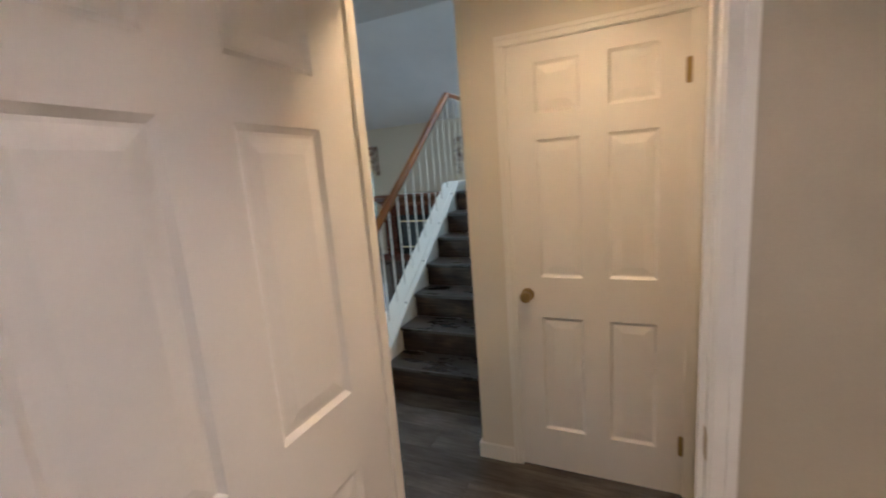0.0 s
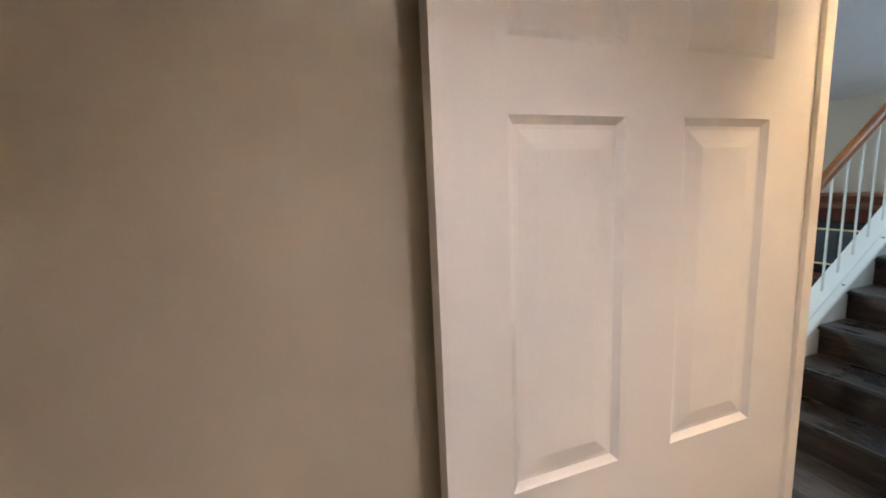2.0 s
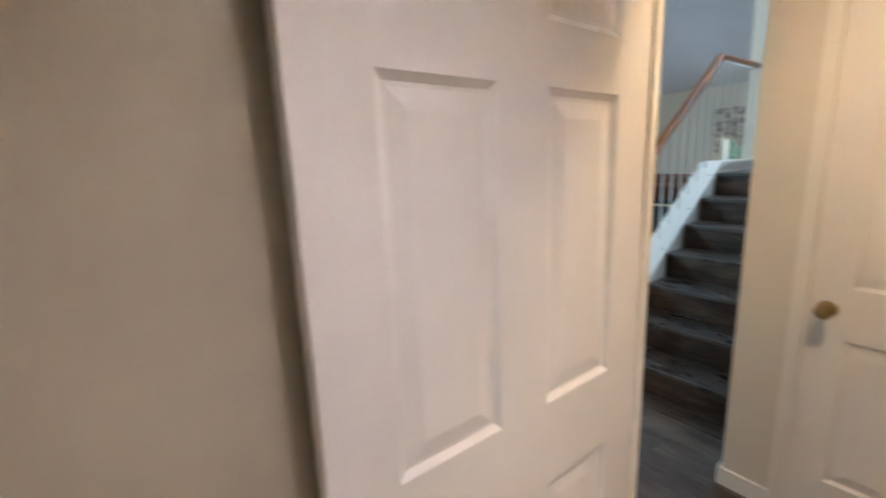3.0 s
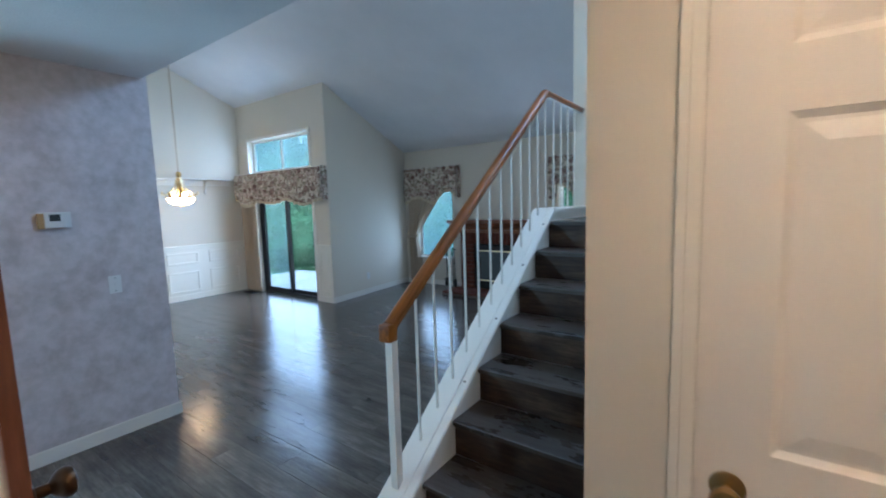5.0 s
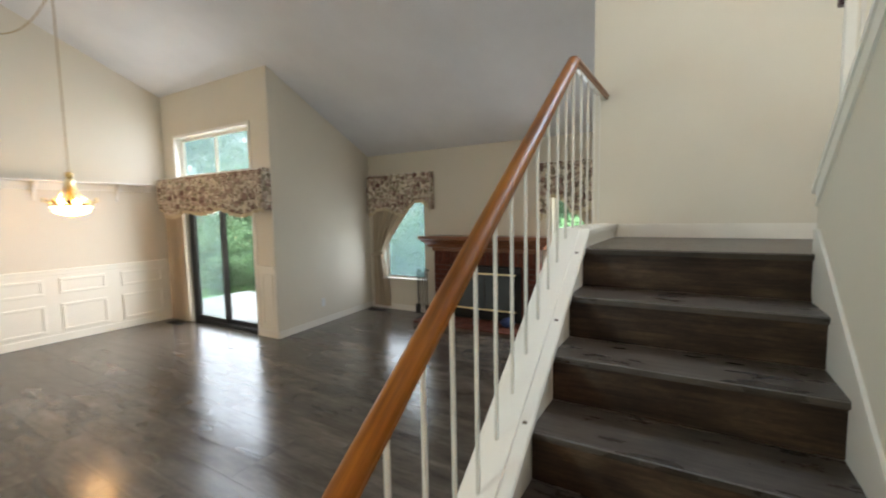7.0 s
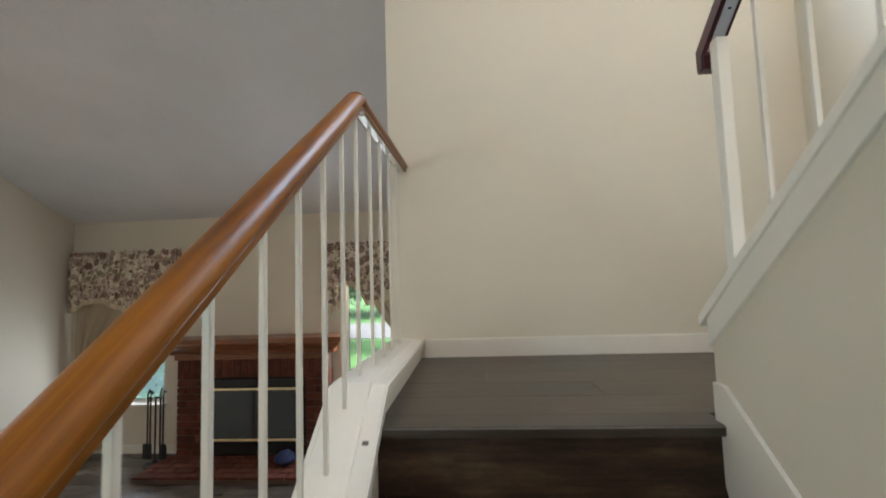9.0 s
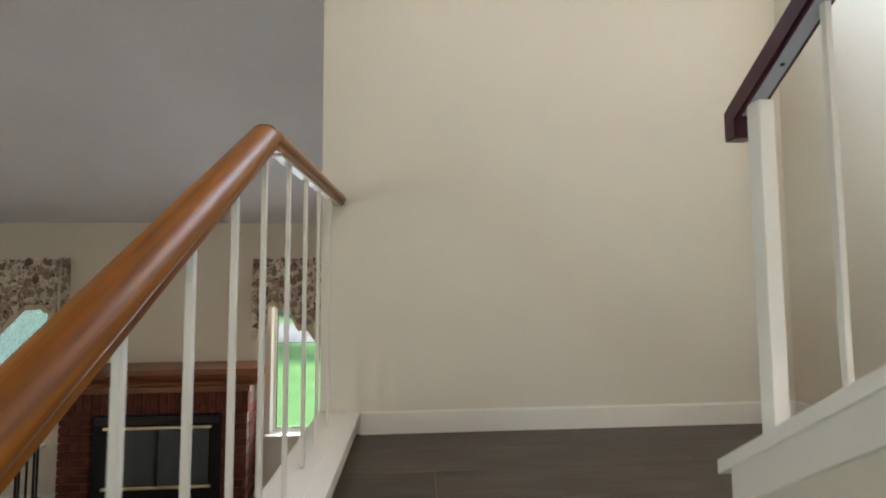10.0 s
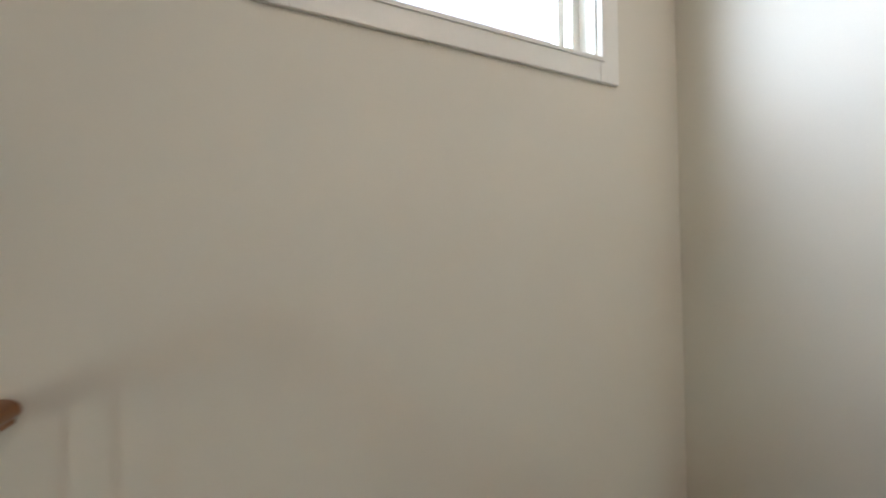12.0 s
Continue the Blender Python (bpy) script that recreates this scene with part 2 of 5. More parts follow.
# Paler tread copy: the treads' grey sky sheen is put into the colour.
TREADTOP = laminate("tread_plank_with_sheen", (0.043, 0.032, 0.024), (0.073, 0.057, 0.044), (0.110, 0.088, 0.070), 0.26, 0.15, 0.06, 3.0, 0.34)
LANDM = laminate("brown_landing_plank", (0.034, 0.023, 0.015), (0.060, 0.043, 0.029), (0.090, 0.067, 0.047), 0.30, 0.24, 0.05, 3.0, 0.36)
# Pale grey-brown for the thin strip along each tread's front edge.
EDGE = painted("pale_tread_edge", (0.19, 0.175, 0.16), 0.5, 0.3, 30)
CAP_MARK = painted("grey_brown_mark", (0.17, 0.13, 0.10), 0.9, 0.2, 60, 0.2)
RAILM = wooden("honey_oak_handrail", (0.085, 0.022, 0.0015), (0.225, 0.068, 0.0045), (0.36, 0.128, 0.010), 0.42, (26, 1.3, 22), False, 2.0, 0.03, 0.0, 0.0, 0.17, radians(36.6))
RAILM.node_tree.nodes["Principled BSDF"].inputs["Specular IOR Level"].default_value = 0.28
RAILL = wooden("honey_oak_level_rail", (0.12, 0.03, 0.003), (0.25, 0.072, 0.006), (0.36, 0.12, 0.012), 0.32, (40, 1.3, 34), False, 2.0, 0.02, 0.0, 0.1)
RAIL2 = wooden("dark_cherry_handrail", (0.030, 0.004, 0.008), (0.052, 0.007, 0.013), (0.080, 0.012, 0.019), 0.3, (45, 1.5, 1.5), False, 4.0, 0.06, 0.0, 0.25)
MANTELM = wooden("reddish_oak_mantel", (0.12, 0.035, 0.012), (0.20, 0.065, 0.022), (0.29, 0.11, 0.04), 0.35, (2, 20, 20), False, 4.0, 0.08, 0.0, 0.2)
DOORWOOD = wooden("stained_door_edge", (0.10, 0.032, 0.015), (0.17, 0.06, 0.028), (0.26, 0.10, 0.05), 0.4, (20, 20, 2), False, 4.0, 0.08, 0.0)
FLORAL = floral("floral_print_cloth")
GLASS = glass("window_glass")
SCREEN_MESH = screen_mesh("insect_screen", 0.32)
DOOR_MESH = screen_mesh("door_insect_screen", 0.16)

m_, n_, l_, b_ = shader("brass", 0.25, 1.0)
b_.inputs["Base Color"].default_value = (0.72, 0.50, 0.20, 1)
BRASS = m_
m_, n_, l_, b_ = shader("polished_brass", 0.35, 1.0)
b_.inputs["Base Color"].default_value = (0.90, 0.76, 0.46, 1)
BRIGHT_BRASS = m_
m_, n_, l_, b_ = shader("aged_brass", 0.3, 1.0)
b_.inputs["Base Color"].default_value = (0.42, 0.29, 0.12, 1)
AGED = m_
m_, n_, l_, b_ = shader("dark_bronze", 0.35, 1.0)
b_.inputs["Base Color"].default_value = (0.10, 0.055, 0.028, 1)
BRONZE = m_
# Base lifted to teal-grey: the room's reflection is put into the colour.
m_, n_, l_, b_ = shader("dark_fireplace_glass", 0.10, 0.0, 0.9)
b_.inputs["Base Color"].default_value = (0.045, 0.058, 0.062, 1)
DARKGLASS = m_
m_, n_, l_, b_ = shader("lilac_mottled_wallpaper", 0.7, 0.0, 0.3)
v_ = coords(n_, l_)
pat = ramp(n_, l_, noise_tex(n_, l_, v_, 5.5, 5, 0.55), [(0.33, (0.49, 0.44, 0.435)), (0.5, (0.63, 0.575, 0.58)), (0.68, (0.71, 0.66, 0.67))])
pat2 = ramp(n_, l_, noise_tex(n_, l_, v_, 17, 4, 0.6), [(0.38, (0.46, 0.41, 0.385)), (0.62, (0.70, 0.63, 0.63))])
l_.new(mix(n_, l_, pat, pat2, 0.38), b_.inputs["Base Color"])
bump(n_, l_, b_, noise_tex(n_, l_, v_, 260, 2), 0.12, 0.002)
WALLPAPER = m_
# Tan for the thermostat's side face: its shade is put into the colour.
SIDE_SHADE = painted("tan_side_shade", (0.42, 0.28, 0.12), 0.8, 0.15, 60, 0.2)
m_, n_, l_, b_ = shader("red_brick", 0.85, 0.0, 0.3)
v_ = coords(n_, l_, (1, 1, 1), True)
bc = ramp(n_, l_, noise_tex(n_, l_, v_, 14, 5), [(0.3, (0.075, 0.021, 0.012)), (0.7, (0.15, 0.045, 0.026))])
oi_ = n_.new("ShaderNodeObjectInfo")
l_.new(mix(n_, l_, bc, ramp(n_, l_, oi_.outputs["Random"], [(0, (0.75,) * 3), (1, (1.25,) * 3)]), 1.0, "MULTIPLY"), b_.inputs["Base Color"])
bump(n_, l_, b_, noise_tex(n_, l_, v_, 90, 3), 0.5, 0.004)
BRICK = m_


# ---- mesh tools ----
def box(bm, x0, x1, y0, y1, z0, z1, bevel=0.0):
    vs = [bm.verts.new((x, y, z)) for z in (z0, z1) for y in (y0, y1) for x in (x0, x1)]
    fs = [bm.faces.new([vs[i] for i in q]) for q in ((0, 2, 3, 1), (4, 5, 7, 6), (0, 1, 5, 4), (2, 6, 7, 3), (0, 4, 6, 2), (1, 3, 7, 5))]
    if bevel:
        es = {e for f in fs for e in f.edges}
        bmesh.ops.bevel(bm, geom=list(es), offset=bevel, segments=2, affect="EDGES", profile=0.6)
    return bm


def prism(bm, pts, axis, a, b):
    """Extrudes an outline along an axis from a to b. Outline coordinates are the two other axes in xyz order."""
    def at(p, t):
        return {"x": (t, p[0], p[1]), "y": (p[0], t, p[1]), "z": (p[0], p[1], t)}[axis]
    lo = [bm.verts.new(at(p, a)) for p in pts]
    hi = [bm.verts.new(at(p, b)) for p in pts]
    bm.faces.new(lo), bm.faces.new(hi[::-1])
    for i in range(len(pts)):
        j = (i + 1) % len(pts)
        bm.faces.new((lo[i], hi[i], hi[j], lo[j]))
    return bm


def lathe(bm, profile, steps=20, centre=(0, 0, 0), axis="z"):
    rings = []
    for r, h in profile:
        ring = []
        for i in range(steps):
            a = 2 * math.pi * i / steps
            u, w = r * math.cos(a), r * math.sin(a)
            p = {"z": (u, w, h), "y": (u, h, w), "x": (h, u, w)}[axis]
            ring.append(bm.verts.new(Vector(p) + Vector(centre)))
        rings.append(ring)
    for a, b in zip(rings, rings[1:]):
        for i in range(steps):
            j = (i + 1) % steps
            bm.faces.new((a[i], a[j], b[j], b[i]))
    bm.faces.new(rings[0][::-1]), bm.faces.new(rings[-1])
    return bm


def sweep(bm, path, outline):
    """Carries an outline (side, up) along a path of points; ends are closed."""
    rings = []
    pts = [Vector(p) for p in path]
    for i, p in enumerate(pts):
        d1 = (pts[i] - pts[i - 1]).normalized() if i else (pts[1] - pts[0]).normalized()
        d2 = (pts[i + 1] - pts[i]).normalized() if i < len(pts) - 1 else d1
        d = (d1 + d2).normalized()
        k = 1 / max(0.35, d.dot(d1))
        ref = Vector((0, 0, 1)) if abs(d.z) < 0.95 else Vector((0, 1, 0))
        side = d.cross(ref).normalized()
        up = side.cross(d).normalized()
        rings.append([bm.verts.new(p + side * a + up * b * k) for a, b in outline])
    c = len(outline)
    for a, b in zip(rings, rings[1:]):
        for i in range(c):
            j = (i + 1) % c
            bm.faces.new((a[i], a[j], b[j], b[i]))
    bm.faces.new(rings[0][::-1]), bm.faces.new(rings[-1])
    return bm


def ring_outline(r, steps=8):
    return [(r * math.cos(2 * math.pi * i / steps), r * math.sin(2 * math.pi * i / steps)) for i in range(steps)]


def finish(bm, name, mat, smooth=False):
    bmesh.ops.recalc_face_normals(bm, faces=bm.faces[:])
    me = bpy.data.meshes.new(name)
    bm.to_mesh(me)
    bm.free()
    me.materials.append(mat)
    if smooth:
        me.shade_smooth()
        me.set_sharp_from_angle(angle=radians(38))
    return me


def part(name, bm, mat, parent, label="", smooth=False):
    ob = new(name, finish(bm, name, mat, smooth))
    ob.parent = parent
    if label:
        ob["label"] = label
    return ob


def thing(name, bm, mat, label, category, group="", kind="", smooth=False):
    return tagged(new(name, finish(bm, name, mat, smooth)), label, category, group, kind)


def holder(name, at, label, category, group="", kind="", turn=0):
    ob = new(name)
    ob.matrix_basis = pose(*at, 0, 0, turn)
    return tagged(ob, label, category, group, kind)


def bmn():
    return bmesh.new()


def boxes(*rows, bevel=0.0):
    bm = bmn()
    for r in rows:
        box(bm, *r, bevel=bevel)
    return bm


def wall_y(name, mat, y0, y1, x0, x1, z0, z1, holes, label):
    """A wall that runs along x between y0 and y1, with rectangular holes (xa, xb, za, zb)."""
    xs = sorted({x0, x1, *[h[0] for h in holes], *[h[1] for h in holes]})
    bm = bmn()
    for a, b in zip(xs, xs[1:]):
        cuts = sorted((h[2], h[3]) for h in holes if h[0] <= a + 1e-6 and h[1] >= b - 1e-6)
        z = z0
        for za, zb in cuts:
            if za > z + 1e-6:
                box(bm, a, b, y0, y1, z, za)
            z = zb
        if z < z1 - 1e-6:
            box(bm, a, b, y0, y1, z, z1)
    bmesh.ops.remove_doubles(bm, verts=bm.verts[:], dist=1e-5)
    return thing(name, bm, mat, label, "wall", kind="structure")


def wall_x(name, mat, x0, x1, y0, y1, z0, z1, holes, label):
    ob = wall_y(name, mat, -x1, -x0, y0, y1, z0, z1, holes, label)
    ob.data.transform(Matrix.Rotation(radians(90), 4, "Z"))
    return ob


# ---- plan ----
R, G = 0.19, 0.257                      # riser and going
XL = -0.885                             # free end of the treads
LAND_Y, LAND_Z, END_Y = 2.01, 7 * R, 3.0
HALL_Z = 2.38                           # flat ceiling of hall and small room
X_DIN, Y_SLIDE, X_PIER, Y_FIRE = -7.23, 3.22, -4.8, 5.2
X_SIDE, X_RIGHT, TOP = -1.03, 1.01, 5.0


def vault(y):
    return 3.30 - 0.425 * (y - 3.21)


# ---- setting: floors and walls ----
thing("floor", boxes((X_DIN - 0.12, -0.91, 0.1, Y_SLIDE + 0.13, -0.14, -0.014), (-5.11, -0.91, Y_SLIDE + 0.13, Y_FIRE + 0.1, -0.14, -0.014), (-0.91, X_RIGHT + 0.12, 0.1, END_Y + 0.14, -0.14, -0.014), (-5.3, 2.4, -2.8, 0.1, -0.14, -0.014), (-0.11, 2.4, -4.2, -2.8, -0.14, -0.014)), PLANK, "dark subfloor under the grey-brown planks", "floor", kind="structure")
thing("kitchen_floor", boxes((-5.2, -3.16, -2.7, 0.08, -0.012, 0.004)), TILE, "pale cream tiled kitchen floor", "floor", kind="structure")

# small room and hall
wall_x("wall_room_left", TAN, -0.11, 0.0, -4.1, -0.93, 0, HALL_Z, [], "plain tan painted wall behind the open door")
wall_y("wall_room_hall", TAN, -1.02, -0.93, 0.0, 2.3, 0, HALL_Z, [(0.065, 0.875, 0, 2.05)], "tan painted wall with a cased doorway")
wall_y("wall_room_back", TAN, -4.2, -4.1, -0.11, 2.4, 0, HALL_Z, [], "plain tan painted wall")
wall_x("wall_room_right", TAN, 2.3, 2.4, -4.1, 0.1, 0, HALL_Z, [], "plain tan painted wall")
# Unseen floor, made pale to bounce light up onto the door and walls.
thing("room_floor_tiles", boxes((0.0, 2.3, -4.1, -1.03, 0.0005, 0.006)), TILE, "unseen pale tiled floor added in the small room to bounce light", "floor", kind="structure")
wall_y("wall_closet", CREAM, 0.0, 0.1, 0.0, 2.3, 0, HALL_Z, [(0.2135, 0.935, 0, 2.035)], "cream painted wall with a white closet door")
thing("closet_back", boxes((0.1, 1.05, 0.62, 0.66, 0, 2.3)), CREAM, "plain closet back wall", "wall", kind="structure")
# foyer
wall_x("wall_wallpaper", WALLPAPER, -3.18, -3.06, -2.7, 0.31, 0, HALL_Z + 0.3, [(-1.85, -1.02, 0, 2.02)], "wall with mottled lilac-grey wallpaper")
wall_x("wall_foyer_porch", CREAM, -1.55, -1.45, -2.7, -0.88, 0, HALL_Z, [(-1.72, -0.90, 0, 2.05)], "cream wall with an open doorway")
wall_y("wall_front", CREAM, -2.8, -2.7, -5.2, -0.11, 0, HALL_Z, [(-4.7, -3.5, 0.9, 2.0)], "plain cream front wall")
wall_x("wall_kitchen_far", CREAM, -5.3, -5.2, -2.8, 0.2, 0, HALL_Z, [], "plain pale kitchen wall")
thing("kitchen_partition", boxes((-3.72, -3.62, -1.55, 0.08, 0.004, HALL_Z)), PLASTIC, "pale blue-white kitchen partition wall", "wall", kind="structure")
thing("kitchen_baseboard", boxes((-3.62, -3.605, -1.55, 0.08, 0.004, 0.13)), TRIM, "cream kitchen baseboard", "baseboard", kind="structure")
thing("ceiling_kitchen", boxes((-5.3, -3.18, -2.8, 0.1, HALL_Z, HALL_Z + 0.1)), CEIL, "flat white kitchen ceiling", "ceiling", kind="structure")
thing("ceiling_hall", boxes((-3.06, 2.4, -4.2, 0.28, HALL_Z, HALL_Z + 0.26)), CEIL, "flat textured grey-white ceiling", "ceiling", kind="structure")
wall_y("wall_bulkhead", CREAM, 0.16, 0.28, X_DIN, 0.1, HALL_Z + 0.26, TOP, [], "plain cream wall above the foyer ceiling")
wall_y("wall_dining_kitchen", CREAM, 0.1, 0.22, X_DIN, -3.18, 0, TOP - 0.2, [], "plain cream dining room wall")
# dining and living room
thing("wall_dining", prism(bmn(), [(0.1, 0), (Y_SLIDE + 0.12, 0), (Y_SLIDE + 0.12, vault(Y_SLIDE + 0.12)), (0.1, vault(0.1))], "x", X_DIN - 0.12, X_DIN), CREAM, "tall cream dining room wall under a sloping ceiling", "wall", kind="structure")
SLIDE = (-6.72, -5.19, 0.0, 2.03)
TRANSOM = (-6.88, -5.19, 2.10, 2.66)
wall_y("wall_patio", CREAM, Y_SLIDE, Y_SLIDE + 0.13, X_DIN, X_PIER, 0, vault(Y_SLIDE), [(-6.88, -6.72, TRANSOM[2], TRANSOM[3]), (-6.72, -5.19, 0, 2.03), (-6.72, -5.19, TRANSOM[2], TRANSOM[3])], "cream wall with a sliding patio door and transom window")
bm = bmn()
rows = [(X_PIER, Y_SLIDE + 0.002), (-4.98, Y_FIRE), (-5.11, Y_FIRE), (-4.93, Y_SLIDE + 0.13)]
lo = [bm.verts.new((x, y, 0)) for x, y in rows]
hi = [bm.verts.new((x, y, vault(y))) for x, y in rows]
bm.faces.new(lo), bm.faces.new(hi)
for i in range(4):
    bm.faces.new((lo[i], lo[(i + 1) % 4], hi[(i + 1) % 4], hi[i]))
thing("wall_pier", bm, CREAM, "pale grey-cream living room side wall", "wall", kind="structure")
WIN_L, WIN_R = (-4.70, -3.90, 0.50, 1.98), (-1.97, -1.12, 0.53, 1.98)
wall_y("wall_fireplace", CREAM, Y_FIRE, Y_FIRE + 0.14, -5.11, X_SIDE, 0, vault(Y_FIRE), [WIN_L, WIN_R], "pale cream wall with two windows and a fireplace")
thing("wall_living_side", prism(bmn(), [(END_Y + 0.14, 0), (Y_FIRE + 0.14, 0), (Y_FIRE + 0.14, vault(Y_FIRE + 0.14)), (END_Y + 0.14, vault(END_Y + 0.14))], "x", X_SIDE, X_SIDE + 0.12), CREAM, "plain cream side wall of the living room", "wall", kind="structure")
HIGH = (-0.45, 0.59, 3.31, 4.30)
wall_y("wall_landing", CREAM, END_Y, END_Y + 0.14, X_SIDE, X_RIGHT + 0.12, 0, TOP, [HIGH], "tall cream wall at the stair landing with a high window")
wall_x("wall_stair_right", CREAM, X_RIGHT, X_RIGHT + 0.12, -0.9, END_Y, HALL_Z + 0.26, TOP, [], "tall cream stairwell wall")
thing("wall_stair_right_low", boxes((X_RIGHT, X_RIGHT + 0.12, 0.7, END_Y, 0, HALL_Z + 0.26)), CREAM, "cream stairwell wall", "wall", kind="structure")
thing("wall_above_living", prism(bmn(), [(0.28, vault(0.28)), (END_Y, vault(END_Y)), (END_Y, TOP), (0.28, TOP)], "x", X_SIDE - 0.1, X_SIDE), CREAM, "cream wall between stairwell and vaulted ceiling", "wall", kind="structure")
thing("wall_upper_hall", boxes((-0.1, X_RIGHT + 0.12, -1.0, -0.9, HALL_Z + 0.26, TOP)), CREAM, "plain cream upper hall wall", "wall", kind="structure")
thing("wall_upper_side", boxes((0.0, 0.1, -0.9, 0.16, HALL_Z + 0.26, TOP)), CREAM, "plain cream upper hall wall", "wall", kind="structure")
thing("ceiling_stairwell", boxes((X_SIDE - 0.1, X_RIGHT + 0.12, -1.0, END_Y + 0.14, TOP, TOP + 0.1)), CEIL, "flat white stairwell ceiling", "ceiling", kind="structure")
bm = prism(bmn(), [(0.1, vault(0.1)), (Y_SLIDE + 0.13, vault(Y_SLIDE + 0.13)), (Y_SLIDE + 0.13, vault(Y_SLIDE + 0.13) + 0.1), (0.1, vault(0.1) + 0.1)], "x", X_DIN - 0.12, -5.11)
prism(bm, [(0.1, vault(0.1)), (Y_FIRE + 0.14, vault(Y_FIRE + 0.14)), (Y_FIRE + 0.14, vault(Y_FIRE + 0.14) + 0.1), (0.1, vault(0.1) + 0.1)], "x", -5.11, X_SIDE - 0.1)
thing("ceiling_vault", bm, CEIL, "sloping textured grey-white vaulted ceiling", "ceiling", kind="structure")
thing("ceiling_vault_strip", prism(bmn(), [(END_Y, vault(END_Y)), (Y_FIRE + 0.14, vault(Y_FIRE + 0.14)), (Y_FIRE + 0.14, vault(Y_FIRE + 0.14) + 0.1), (END_Y, vault(END_Y) + 0.1)], "x", X_SIDE - 0.1, X_SIDE + 0.12), CEIL, "sloping textured grey-white ceiling edge", "ceiling", kind="structure")

# wall between the flights, its sloping top carries the upper rail
SL2 = 0.81


def cap2(y):
    return 1.60 + SL2 * (2.08 - y)


thing("wall_stair_middle", prism(bmn(), [(0.1, 0), (2.06, 0), (2.06, cap2(2.06) - 0.03), (0.1, cap2(0.1) - 0.03)], "x", 0.0, 0.1), CREAM, "cream wall between the two stair flights", "wall", kind="structure")


def baseboard(name, x0, x1, y0, y1, z=0.0, h=0.09):
    """A baseboard with a rounded upper edge: long side along x or y."""
    bm = bmn()
    box(bm, x0, x1, y0, y1, z + 0.001, z + h)
    top = [e for e in bm.edges if all(v.co.z > z + h - 1e-4 for v in e.verts)]
    bmesh.ops.bevel(bm, geom=top, offset=0.006, segments=2, affect="EDGES")
    return thing(name, bm, TRIM, "white painted baseboard", "baseboard", kind="structure")


B = 0.014
baseboard("baseboard_wallpaper", -3.06, -3.06 + B, -1.017, 0.31)
baseboard("baseboard_wallpaper_end", -3.18, -3.06 + B, 0.31, 0.31 + B)
baseboard("baseboard_closet", 0.0, 0.173, -B, 0.0)
baseboard("baseboard_closet_corner", -B, 0.0, -B, 0.40)
baseboard("baseboard_living", -4.97, -3.66, Y_FIRE - B, Y_FIRE)
baseboard("baseboard_living_right", -2.10, X_SIDE, Y_FIRE - B, Y_FIRE)
baseboard("baseboard_landing", XL + 0.02, X_RIGHT, END_Y - B, END_Y, LAND_Z, 0.092)
baseboard("baseboard_landing_right", X_RIGHT - B, X_RIGHT, 2.1, END_Y - B, LAND_Z, 0.095)
baseboard("baseboard_patio_wall", -5.13, X_PIER, Y_SLIDE - B, Y_SLIDE)
bb = baseboard("baseboard_pier", 0, B, 0, math.hypot(0.18, 1.97))
bb.matrix_basis = pose(X_PIER, Y_SLIDE, 0, 0, 0, math.degrees(math.atan2(0.18, 1.97)))


# ---- doors ----
ROWS = ((0.224, 0.805), (1.0, 1.622), (1.732, 1.945))


def panel_mesh(bm, x0, x1, z0, z1, thick):
    """A raised door panel with sloping edges, on both faces of a leaf whose middle is y = 0."""
    for s in (-1, 1):
        loops = []
        for inset, depth in ((0, 0), (0.004, 0.003), (0.013, 0.009), (0.02, 0.009), (0.052, 0.003)):
            y = s * (thick / 2 - depth)
            loops.append([bm.verts.new(p) for p in ((x0 + inset, y, z0 + inset), (x1 - inset, y, z0 + inset), (x1 - inset, y, z1 - inset), (x0 + inset, y, z1 - inset))])
        for a, b in zip(loops, loops[1:]):
            for i in range(4):
                j = (i + 1) % 4
                bm.faces.new((a[i], a[j], b[j], b[i]) if s < 0 else (a[j], a[i], b[i], b[j]))
        bm.faces.new(loops[-1] if s < 0 else loops[-1][::-1])
    return bm


def door_knob(parent, x, z, thick, mat, sides=(-1, 1)):
    for s in sides:
        bm = bmn()
        y = s * thick / 2
        lathe(bm, [(0.031, 0), (0.031, 0.004), (0.024, 0.009), (0.011, 0.012), (0.010, 0.03), (0.018, 0.036), (0.026, 0.045), (0.0275, 0.054), (0.024, 0.062), (0.014, 0.066), (0.004, 0.067)], 24, axis="y")
        for v in bm.verts:
            v.co = Vector((v.co.x + x, y + s * v.co.y, v.co.z + z))
        part("knob", bm, mat, parent, "round brass knob", True)


